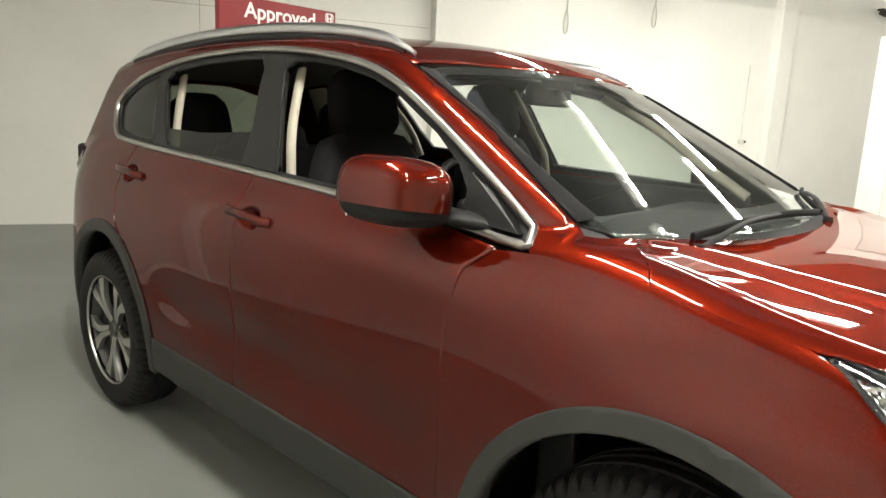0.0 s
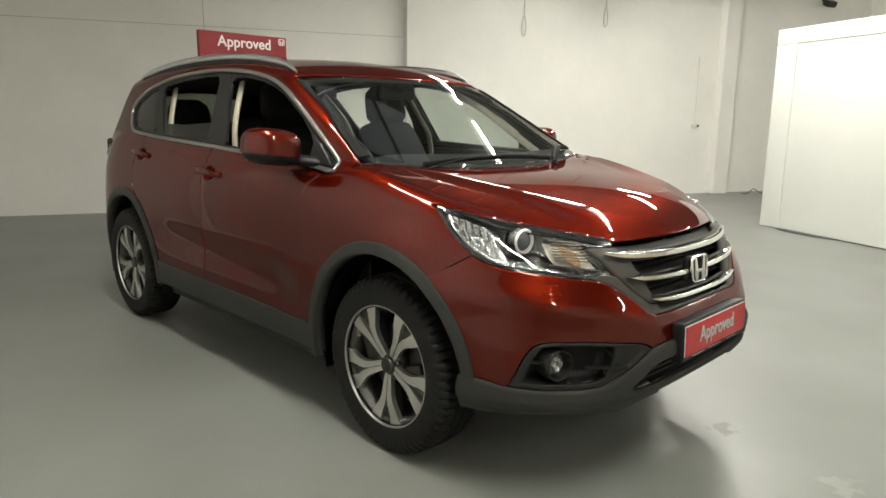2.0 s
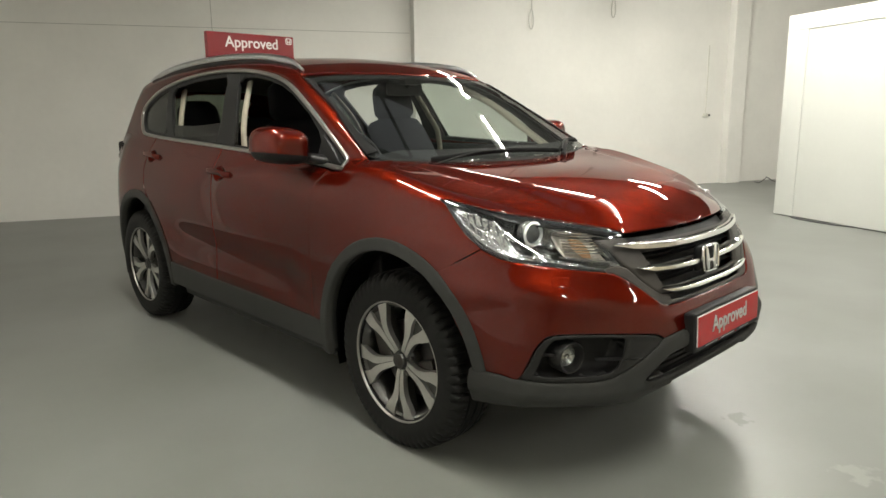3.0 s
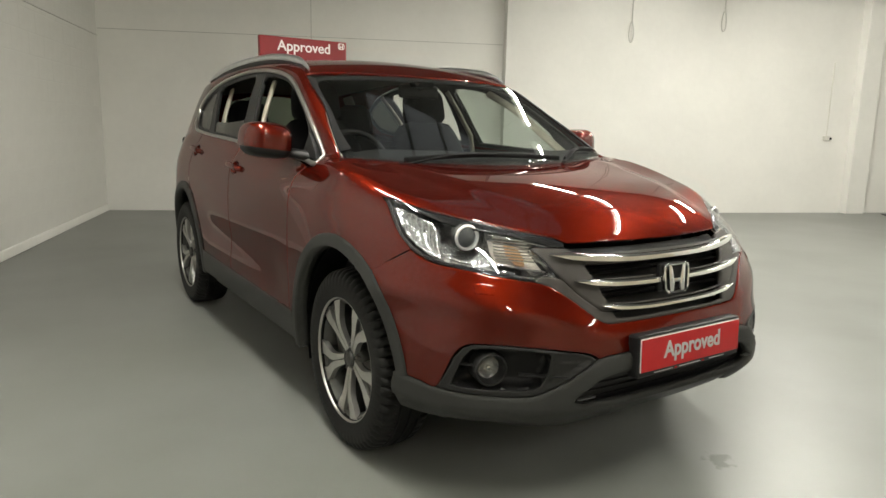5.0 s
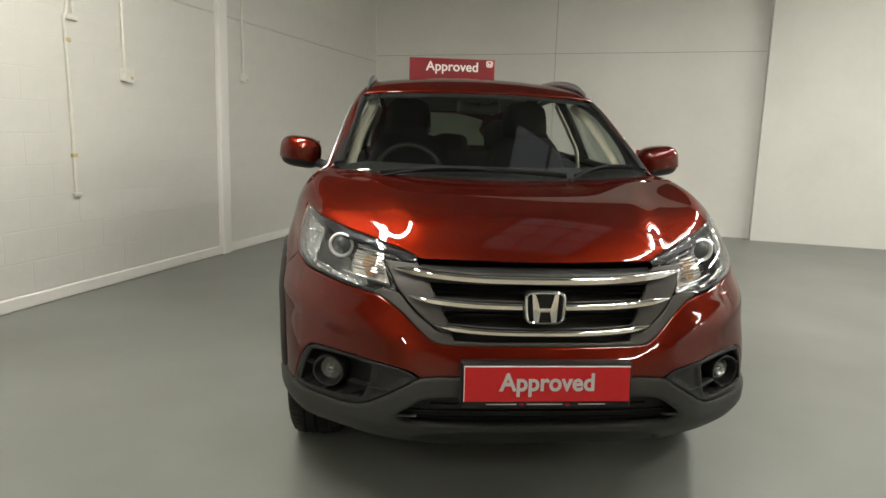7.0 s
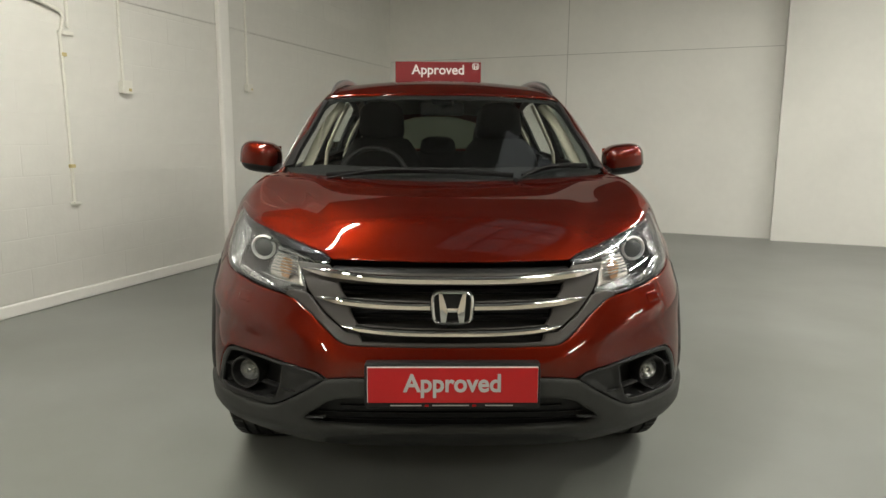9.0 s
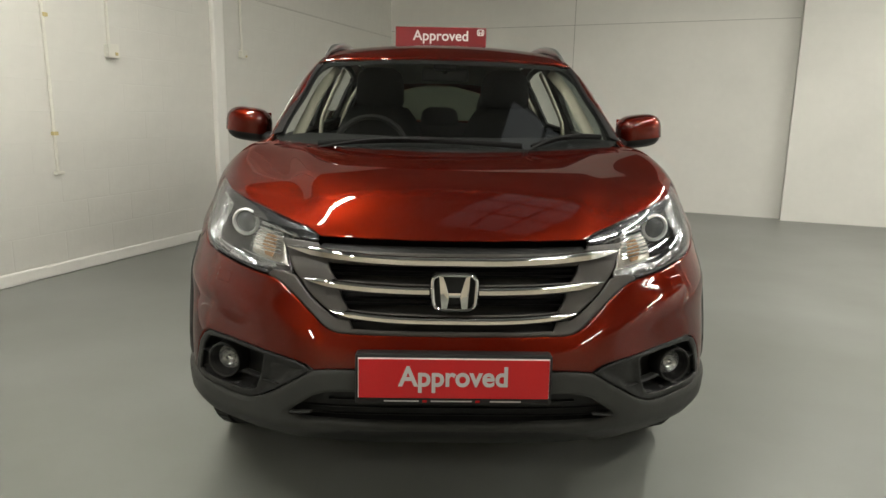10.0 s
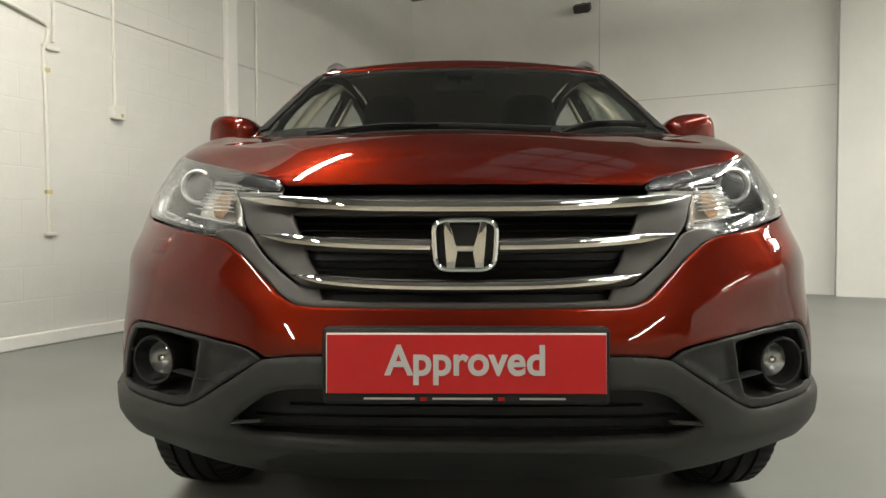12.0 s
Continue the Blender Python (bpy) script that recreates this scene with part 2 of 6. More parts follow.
def box(bm, a, b, bevel=0.0, m=None, segments=2):
    """A bevelled box from corner a to corner b, added to bm."""
    made = bmesh.ops.create_cube(bm, size=1)
    vs = made["verts"]
    a, b = Vector(a), Vector(b)
    for v in vs:
        v.co = Vector((v.co[i] * (b[i] - a[i]) + (a[i] + b[i]) / 2 for i in range(3)))
    if bevel:
        es = list({e for v in vs for e in v.link_edges})
        res = bmesh.ops.bevel(bm, geom=es, offset=bevel, segments=segments, affect="EDGES", profile=0.5)
        vs = list({v for v in res["verts"]} | {v for v in vs if v.is_valid})
    if m is not None:
        bmesh.ops.transform(bm, matrix=m, verts=[v for v in vs if v.is_valid])
    return bm


def boxm(a, b, bevel=0.0, m=None):
    return box(bmesh.new(), a, b, bevel, m)


def sweep(points, section, closed=False, scale=None, up=(0, 0, 1), caps=True, bm=None):
    """Sweep a closed 2D section (across, up) along points."""
    bm = bm or bmesh.new()
    pts = [Vector(p) for p in points]
    n = len(pts)
    rings = []
    for i, p in enumerate(pts):
        a = pts[(i - 1) % n] if closed or i > 0 else p
        b = pts[(i + 1) % n] if closed or i < n - 1 else p
        t = (b - a).normalized()
        u = Vector(up[i] if isinstance(up, list) else up)
        side = t.cross(u).normalized()
        u = side.cross(t).normalized()
        k = scale[i] if scale else 1
        rings.append([bm.verts.new(p + side * s[0] * k + u * s[1] * k) for s in section])
    m = len(section)
    for i in range(n if closed else n - 1):
        r, q = rings[i], rings[(i + 1) % n]
        for j in range(m):
            bm.faces.new((r[j], r[(j + 1) % m], q[(j + 1) % m], q[j]))
    if caps and not closed:
        bm.faces.new(list(reversed(rings[0])))
        bm.faces.new(rings[-1])
    bmesh.ops.recalc_face_normals(bm, faces=bm.faces)
    return bm


def oval(a, b, n=10):
    return [(a * math.cos(2 * math.pi * i / n), b * math.sin(2 * math.pi * i / n)) for i in range(n)]


def lathe(profile, n=48, axis="x", bm=None):
    """Turn (radius, along) pairs about the local x axis."""
    bm = bm or bmesh.new()
    rings = []
    for r, h in profile:
        rings.append([bm.verts.new((h, r * math.cos(2 * math.pi * i / n), r * math.sin(2 * math.pi * i / n))) for i in range(n)])
    for a, b in zip(rings, rings[1:]):
        for i in range(n):
            bm.faces.new((a[i], a[(i + 1) % n], b[(i + 1) % n], b[i]))
    bmesh.ops.recalc_face_normals(bm, faces=bm.faces)
    return bm


def spline(points, step=0.02, closed=False):
    """Catmull-Rom points along a polyline, evenly spaced."""
    p = [np.array(q, float) for q in points]
    n = len(p)
    out = []
    for i in range(n if closed else n - 1):
        p1, p2 = p[i], p[(i + 1) % n]
        p0 = p[(i - 1) % n] if closed or i > 0 else 2 * p1 - p2
        p3 = p[(i + 2) % n] if closed or i < n - 2 else 2 * p2 - p1
        k = max(1, int(np.linalg.norm(p2 - p1) / step))
        for j in range(k):
            t = j / k
            out.append(0.5 * (2 * p1 + (p2 - p0) * t + (2 * p0 - 5 * p1 + 4 * p2 - p3) * t * t + (3 * p1 - p0 - 3 * p2 + p3) * t ** 3))
    if not closed:
        out.append(p[-1])
    return out


def text_mesh(name, body, size, material, parent, m, depth=0.002, align="CENTER", bold=0.0):
    cu = bpy.data.curves.new(name, "FONT")
    cu.body, cu.size, cu.extrude, cu.offset = body, size, depth, bold
    cu.align_x, cu.align_y = align, "CENTER"
    tmp = bpy.data.objects.new("tmp", cu)
    scene.collection.objects.link(tmp)
    dg = bpy.context.evaluated_depsgraph_get()
    me = bpy.data.meshes.new_from_object(tmp.evaluated_get(dg))
    bpy.data.objects.remove(tmp)
    me.materials.clear()
    me.materials.append(material)
    ob = new(name, me)
    ob.parent = parent
    ob.matrix_basis = m
    return ob


def emblem(bm, w, h, d, bar):
    """An upright H-like badge: two leaning uprights and a bar inside a rounded frame. Lies in x-z, faces -y."""
    def prism(poly):
        a = [bm.verts.new((x, -d, z)) for x, z in poly]
        b = [bm.verts.new((x, 0, z)) for x, z in poly]
        face = bm.faces.new(a)
        for i in range(len(poly)):
            bm.faces.new((a[i], b[i], b[(i + 1) % len(poly)], a[(i + 1) % len(poly)]))
        bmesh.ops.bevel(bm, geom=list(face.edges), offset=min(0.0035, d * 0.45), segments=2, affect="EDGES", profile=0.5)
    W, H = w / 2, h / 2
    for s in (-1, 1):
        pts = [(s * W * 0.63, H * 0.84), (s * W * 0.42, H * 0.84), (s * W * 0.36, H * 0.45), (s * W * 0.23, -H * 0.02), (s * W * 0.21, -H * 0.30), (s * W * 0.28, -H * 0.84), (s * W * 0.53, -H * 0.84)]
        prism(pts if s > 0 else pts[::-1])
    prism([(-W * 0.26, H * 0.0), (W * 0.26, H * 0.0), (W * 0.24, -H * 0.26), (-W * 0.24, -H * 0.26)])
    ring = []
    for i in range(40):
        a = 2 * math.pi * i / 40
        c, s = math.cos(a), math.sin(a)
        e = 2 / 5.0
        taper = 1 - 0.10 * (1 - math.copysign(abs(s) ** e, s)) / 2
        ring.append(((W - bar / 2) * taper * math.copysign(abs(c) ** e, c), -d / 2, (H - bar / 2) * math.copysign(abs(s) ** e, s)))
    sweep(ring, [(x * bar / 2, y * d / 2) for x, y in oval(1, 1, 8)], closed=True, up=(0, -1, 0), bm=bm)
    bmesh.ops.recalc_face_normals(bm, faces=bm.faces)
    return bm

# ---------------------------------------------------------------- the room
ROOM_H = 4.3


def flat_wall(name, p, q, thick, z0=0.0, z1=ROOM_H, material=WHITE, inward=1, label=""):
    """A wall slab from plan point p to q; its body lies on the outer side."""
    p, q = Vector((*p, 0)), Vector((*q, 0))
    d = (q - p).normalized()
    n = Vector((-d.y, d.x, 0)) * inward
    bm = bmesh.new()
    vs = [bm.verts.new((a.x, a.y, z)) for z in (z0, z1) for a in (p, q, q - n * thick, p - n * thick)]
    for f in ((0, 1, 2, 3), (4, 5, 6, 7), (0, 1, 5, 4), (1, 2, 6, 5), (2, 3, 7, 6), (3, 0, 4, 7)):
        bm.faces.new([vs[i] for i in f])
    bmesh.ops.recalc_face_normals(bm, faces=bm.faces)
    ob = part(name, bm, material, None)
    return tagged(ob, label, "wall", kind="structure")


def frame_on(p, q, inward=1):
    """A pose whose x runs along the wall from p to q, y into the room, z up."""
    d = (Vector((*q, 0)) - Vector((*p, 0))).normalized()
    n = Vector((-d.y, d.x, 0)) * inward
    m = Matrix.Identity(4)
    m.col[0][:3], m.col[1][:3], m.col[2][:3] = d, n, (0, 0, 1)
    m.col[3][:3] = (*p, 0)
    return m


# corners of the plan
C_BACK = (-0.69, 8.34)
L_NEAR = (-6.6, -7.65)
STEP_A, STEP_B = (4.49, 5.960), (4.43, 5.807)
B_END = (13.4, 2.06)
R_NEAR = (9.2, -8.0)

fl = bmesh.new()
fv = [fl.verts.new((*c, 0)) for c in ((-9, -11), (16, -11), (16, 11), (-9, 11))]
fl.faces.new(fv)
ex = bmesh.ops.extrude_face_region(fl, geom=fl.faces[:])
bmesh.ops.translate(fl, vec=(0, 0, -0.15), verts=[g for g in ex["geom"] if isinstance(g, bmesh.types.BMVert)])
bmesh.ops.recalc_face_normals(fl, faces=fl.faces)
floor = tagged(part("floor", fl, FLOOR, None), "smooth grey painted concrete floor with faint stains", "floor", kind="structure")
ceiling = tagged(part("ceiling", boxm((-9, -11, ROOM_H), (16, 11, ROOM_H + 0.15)), CEIL, None), "plain ceiling, darkened like an unlit roof", "ceiling", kind="structure")

L_SPLIT = (-4.697, -2.50)
wall_left = flat_wall("wall_left", L_SPLIT, C_BACK, 0.2, material=BLOCKWHITE, inward=-1, label="white painted blockwork wall with surface conduits")
wall_back = flat_wall("wall_back", C_BACK, (4.90, 5.772), 0.2, inward=-1, label="white painted wall with a level joint line")
wall_back_right = flat_wall("wall_back_right", STEP_B, B_END, 0.45, inward=-1, label="white painted wall that stands proud of its neighbour")
wall_right = flat_wall("wall_right", B_END, R_NEAR, 0.2, inward=-1, label="plain white painted end wall")
# unseen walls, added to close the room and shape the car's reflections
wall_left_near = flat_wall("wall_left_near", L_NEAR, L_SPLIT, 0.2, material=DIMWALL, inward=-1, label="plain unseen wall, darkened to dim the car's reflections")
wall_behind = flat_wall("wall_behind", R_NEAR, L_NEAR, 0.2, material=REARWALL, inward=-1, label="plain unseen cream wall that closes the room")

ML = frame_on(L_NEAR, C_BACK, -1)
MA = frame_on(C_BACK, STEP_A, -1)
MB = frame_on(STEP_B, B_END, -1)


def along(m, p):
    return (m.inverted() @ Vector((p[0], p[1], 0))).x


LEN_L = (Vector(C_BACK) - Vector(L_NEAR)).length
LEN_A = (Vector(STEP_A) - Vector(C_BACK)).length
LEN_B = (Vector(B_END) - Vector(STEP_B)).length


def lath(name, m, a, b, material, label, bevel=0.004, kind="structure", category="trim"):
    ob = part(name, boxm(a, b, bevel), material, None)
    ob.matrix_basis = m
    return tagged(ob, label, category, kind=kind)


# thin cover strips over the joints, the grey ones painting the gaps' shade, and the rough skirting of the block wall
lath("trim", MA, (0.01, 0.0, 2.498), (LEN_A - 0.01, 0.003, 2.505), JOINTSHADE, "thin level strip, grey for the shade in a wall joint", 0.001)
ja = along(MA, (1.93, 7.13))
lath("trim", MA, (ja - 0.004, 0.0, 0.0), (ja + 0.004, 0.004, ROOM_H), JOINTSHADE, "thin upright strip, grey for the shade in a wall joint", 0.001)
lath("trim", MB, (0.01, 0.0, 2.443), (LEN_B, 0.003, 2.448), WHITE, "painted level joint in the wall", 0.001)
lath("baseboard", ML, (5.55, 0.0, 0.0), (LEN_L - 0.02, 0.028, 0.095), WHITE, "rough white painted skirting of mortar", 0.012)
lath("trim", ML, (5.55, 0.0, 2.40), (LEN_L - 0.02, 0.012, 2.418), CORD, "grey cable run along the block wall", 0.004)
sp = along(ML, (-2.2, 4.26))
lath("wall_pier", ML, (sp - 0.06, 0.0, 0.0), (sp + 0.10, 0.055, ROOM_H), WHITE, "shallow white painted pier on the block wall", 0.012, category="pier")
bp_ = along(MB, (9.98, 3.48))
lath("wall_pier", MB, (bp_ - 0.10, 0.0, 0.0), (bp_ + 0.24, 0.16, ROOM_H), WHITE, "white painted steel post boxed in against the wall", 0.012, category="pier")


def conduit(m, s, z0, z1, label, clips=(), sway=0.0):
    """An upright plastic conduit with clips and a small end box, on a wall frame."""
    ob = empty("conduit", m)
    pts = spline([(s + sway, 0.016, z1), (s + sway * 0.3, 0.016, z1 * 0.6 + z0 * 0.4), (s, 0.016, z0)], 0.08)
    part("pipe", sweep(pts, oval(0.0125, 0.0125, 8), up=(0, 1, 0)), PVC, ob, smooth=True, edge=40)
    for z in clips:
        part("clip", boxm((s - 0.02, 0.0, z - 0.014), (s + 0.02, 0.034, z + 0.014), 0.004), BRASS, ob, "yellowed pipe clip")
    return tagged(ob, label, "conduit")


s1 = along(ML, (-2.86, 2.47))
c1 = conduit(ML, s1, 0.78, 2.06, "white painted plastic conduit with yellowed clips", (1.06, 1.90), -0.02)
part("end_cap", boxm((s1 - 0.03, 0, 0.755), (s1 + 0.05, 0.03, 0.782), 0.006), PVC, c1)
part("pipe", sweep([(s1 + 0.06, 0.016, 2.10), (s1 + 0.06, 0.016, ROOM_H - 0.02)], oval(0.0125, 0.0125, 8), up=(0, 1, 0)), PVC, c1, smooth=True, edge=40)
part("junction_box", boxm((s1 - 0.03, 0, 2.045), (s1 + 0.10, 0.032, 2.075), 0.006), PVC, c1)
s2 = along(ML, (-2.657, 3.02))
conduit(ML, s2 - 0.01, 1.74, ROOM_H - 0.02, "white plastic conduit dropping to a socket box", (), -0.03)
s3 = along(ML, (-2.05, 4.664))
conduit(ML, s3, 1.85, ROOM_H - 0.02, "white plastic conduit dropping to a small socket box", (), 0.0)


def socket_box(m, s, z, label, w=0.10, h=0.09):
    ob = empty("socket_box", m)
    part("back_box", boxm((s - w / 2, 0, z - h / 2), (s + w / 2, 0.045, z + h / 2), 0.006), PVC, ob)
    part("face_plate", boxm((s - w / 2 - 0.004, 0.0455, z - h / 2 - 0.004), (s + w / 2 + 0.004, 0.055, z + h / 2 + 0.004), 0.003), PVC, ob)
    part("clip", boxm((s + w * 0.1, 0.0555, z - h * 0.35), (s + w * 0.38, 0.061, z - h * 0.1), 0.002), BRASS, ob, "yellowed switch rocker")
    return tagged(ob, label, "socket")


socket_box(ML, s2, 1.70, "white plastic socket box on the block wall", 0.10, 0.10)
socket_box(ML, s3, 1.82, "small white plastic socket box on the block wall", 0.08, 0.075)

cab = empty("wall_cable", ML)
pts = spline([(s1 - 0.9, 0.02, 2.34), (s1 - 0.45, 0.03, 2.30), (s1 - 0.12, 0.03, 2.24), (s1 + 0.01, 0.02, 2.20), (s1 - 0.01, 0.02, 2.05)], 0.03)
part("cable", sweep(pts, oval(0.014, 0.014, 8), up=(0, 1, 0)), PVC, cab, smooth=True)
tagged(cab, "white painted cable sagging along the block wall", "cable")

wb = along(MB, (9.5, 3.68))
box_b = empty("socket_box", MB)
part("back_box", boxm((wb - 0.055, 0, 1.20), (wb + 0.055, 0.05, 1.27), 0.006), PVC, box_b)
part("switch", boxm((wb + 0.03, 0.0505, 1.215), (wb + 0.055, 0.075, 1.25), 0.004), BLACK, box_b, "black switch knob")
part("pipe", sweep([(wb, 0.012, 1.27), (wb, 0.012, 2.44)], oval(0.009, 0.009, 8), up=(0, 1, 0)), PVC, box_b, "thin white pipe")
tagged(box_b, "small white switch box with a black knob", "socket")


def pull_cord(s, z, label):
    """A hanging cord with a loop at its end, close to the wall."""
    ob = empty("pull_cord", MB)
    pts = [(s, 0.03, ROOM_H - 0.01), (s + 0.004, 0.03, z + 0.30)]
    part("cord", sweep(pts, oval(0.010, 0.010, 6), up=(0, 1, 0)), CORD, ob)
    loop = [(s + 0.045 * math.sin(a) * (0.6 + 0.4 * (1 - math.cos(a)) / 2), 0.03, z + 0.15 + 0.15 * math.cos(a)) for a in np.linspace(0, 2 * math.pi, 24, endpoint=False)]
    part("loop", sweep(loop, oval(0.009, 0.009, 6), closed=True, up=(0, 1, 0)), CORD, ob)
    return tagged(ob, label, "cord", group="pull cords")


pull_cord(1.93, 2.60, "white looped cord hanging against the wall")
pull_cord(3.45, 2.83, "white looped cord hanging against the wall")

# a white free-standing display wall with a raised border
P0, P1 = (6.56, 1.30), (4.25, -3.48)
MP = frame_on(P0, P1, -1)
LEN_P = (Vector(P1) - Vector(P0)).length
pan = empty("display_wall", MP)
part("board", boxm((0, -0.10, 0.012), (LEN_P, 0, 2.43), 0.006), BOARD, pan)
for a, b in (((0, 0.001, 2.25), (LEN_P, 0.018, 2.43)), ((0, 0.001, 0.012), (0.30, 0.018, 2.247)), ((LEN_P - 0.3, 0.001, 0.012), (LEN_P, 0.018, 2.247))):
    part("border", boxm(a, b, 0.004), BOARD, pan)
for x in (0.1, LEN_P / 2, LEN_P - 0.1):
    part("foot", boxm((x - 0.04, -0.35, 0), (x + 0.04, -0.101, 0.05), 0.005), BOARD, pan)
tagged(pan, "tall white display wall board with a raised border", "partition")

# cables lying on the floor by the board
def floor_cable(points, label):
    ob = part("floor_cable", sweep(spline(points, 0.03), oval(0.008, 0.008, 8), up=(0, 0, 1)), CABLE, None, smooth=True)
    return tagged(ob, label, "cable")


floor_cable([(10.35, 3.05, 0.008), (10.2, 2.9, 0.02), (10.25, 2.82, 0.10), (10.4, 2.85, 0.10), (10.5, 2.72, 0.02), (10.8, 2.4, 0.008)], "dark cable looped on the floor by the wall")
floor_cable([(6.50, 1.10, 0.008), (6.30, 0.95, 0.008), (6.10, 0.55, 0.008), (6.05, 0.2, 0.008), (5.95, -0.1, 0.008)], "dark cable lying along the foot of the board")

# a small floodlight box high on the back wall


def floodlight(m, g, z, label):
    """A floodlight box on a wall bracket, its front tipped down."""
    ob = empty("wall_floodlight", m)
    part("bracket", boxm((g - 0.02, 0.0, z + 0.05), (g + 0.02, 0.12, z + 0.08), 0.004), BLACK, ob)
    tip = pose(g, 0.16, z, -28)
    part("housing", boxm((-0.11, -0.06, -0.05), (0.11, 0.08, 0.05), 0.014), SATIN, ob).matrix_basis = tip
    part("lens", boxm((-0.09, -0.045, -0.058), (0.09, 0.065, -0.0505), 0.002), BLACK, ob).matrix_basis = tip
    return tagged(ob, label, "lamp", group="wall floodlights")


floodlight(MA, along(MA, (1.75, 7.21)), 3.78, "dark grey wall floodlight, switched off, high on the wall")
floodlight(MB, 8.37, 3.53, "dark wall floodlight, switched off, near the corner")

# fluorescent battens under the ceiling, all out of view


def batten(x, y, z, length, turn, lit):
    ob = empty("batten_lamp", pose(x, y, z, 0, 0, turn))
    part("body", boxm((-length / 2, -0.05, 0.045), (length / 2, 0.05, 0.10), 0.006), BOARD, ob)
    for e in (-1, 1):
        part("end_cap", boxm((e * length / 2 - 0.02, -0.04, -0.012), (e * length / 2 + 0.02, 0.04, 0.044), 0.005), BOARD, ob)
        part("rod", sweep([(e * length * 0.35, 0, 0.1), (e * length * 0.35, 0, ROOM_H - z)], oval(0.005, 0.005, 6), up=(0, 1, 0)), TRIMCHROME, ob)
    for e in (-1, 1):
        part("tube", sweep([(-length / 2 + 0.021, e * 0.022, 0.015), (length / 2 - 0.021, e * 0.022, 0.015)], oval(0.016, 0.016, 12), up=(0, 0, 1)), TUBE if lit == 2 or e < 0 else UNLITTUBE, ob, "lit fluorescent tube" if lit == 2 or e < 0 else "fluorescent tube left unlit to dim the batten", smooth=True, edge=60)
    return tagged(ob, "white twin fluorescent batten lamp added out of view below the ceiling", "lamp", group="ceiling battens")


for bx, by, turn, lit in BATTENS:
    batten(bx, by, BATTEN_Z, 1.55, turn, lit)

# rooflight sheets with ribs in the ceiling
for k in range(3):
    rl = empty("rooflight", pose(1.1, 0.9, 0, 0, 0, -20) @ pose(0, (k - 1) * 1.12, 0))
    part("pane", boxm((-0.75, -0.50, ROOM_H - 0.012), (0.75, 0.50, ROOM_H - 0.006), 0), ROOFLIGHT, rl, "dim translucent sheet")
    for x in (-0.75, -0.25, 0.25, 0.75):
        part("rib", boxm((x - 0.02, -0.50, ROOM_H - 0.05), (x + 0.02, 0.50, ROOM_H - 0.013), 0), CEIL, rl)
    tagged(rl, "dim translucent rooflight with ribs", "rooflight", group="rooflights")

# painted blocks of the left wall, each a slab with eased edges and a recessed joint
block_mesh = {}


def block(length, height):
    key = (round(length, 3), round(height, 3))
    if key not in block_mesh:
        g, d, e = 0.0018, 0.0010, 0.004
        bm = bmesh.new()
        a = [bm.verts.new((x, 0.0, z)) for x, z in ((g, g), (length - g, g), (length - g, height - g), (g, height - g))]
        b = [bm.verts.new((x, d, z)) for x, z in ((g + e, g + e), (length - g - e, g + e), (length - g - e, height - g - e), (g + e, height - g - e))]
        bm.faces.new(b[::-1])
        for i in range(4):
            bm.faces.new((a[i], b[i], b[(i + 1) % 4], a[(i + 1) % 4]))
        bmesh.ops.recalc_face_normals(bm, faces=bm.faces)
        me = bpy.data.meshes.new("block")
        bm.to_mesh(me)
        bm.free()
        me.materials.append(BLOCKWHITE)
        block_mesh[key] = me
    return block_mesh[key]


BLOCK_L, BLOCK_H = 0.45, 0.225
rest_v, rest_f = [], []
for row in range(int((ROOM_H - 0.1) / BLOCK_H)):
    z = 0.097 + row * BLOCK_H
    col = 0
    x = 0.02 - (BLOCK_L / 2 if row % 2 else 0)
    while x < LEN_L - 0.05:
        x0, x1 = max(x, 0.02), min(x + BLOCK_L, LEN_L - 0.03)
        x += BLOCK_L
        if x1 - x0 < 0.06 or x0 < 5.6:
            continue
        for lo, hi in ((x0, min(x1, sp - 0.062)), (max(x0, sp + 0.102), x1)):
            if hi - lo < 0.04:
                continue
            sunk = 0.0006 * math.sin(row * 7.3 + lo * 5.1)
            if 9.0 < lo < LEN_L - 0.5 and z < 2.6:
                ob = new("block", block(hi - lo, BLOCK_H))
                ob.parent = wall_left
                ob.matrix_basis = ML @ pose(lo, sunk, z)
            else:
                n0 = len(rest_v)
                for v in block(hi - lo, BLOCK_H).vertices:
                    rest_v.append((ML @ pose(lo, sunk, z) @ v.co)[:])
                rest_f += [tuple(n0 + i for i in p.vertices) for p in block(hi - lo, BLOCK_H).polygons]
me = bpy.data.meshes.new("block_rest")
me.from_pydata(rest_v, [], rest_f)
me.materials.append(BLOCKWHITE)
tagged(new("block_rest", me), kind="stuff").parent = wall_left

# ---------------------------------------------------------------- the car's form


from mathutils.geometry import delaunay_2d_cdt


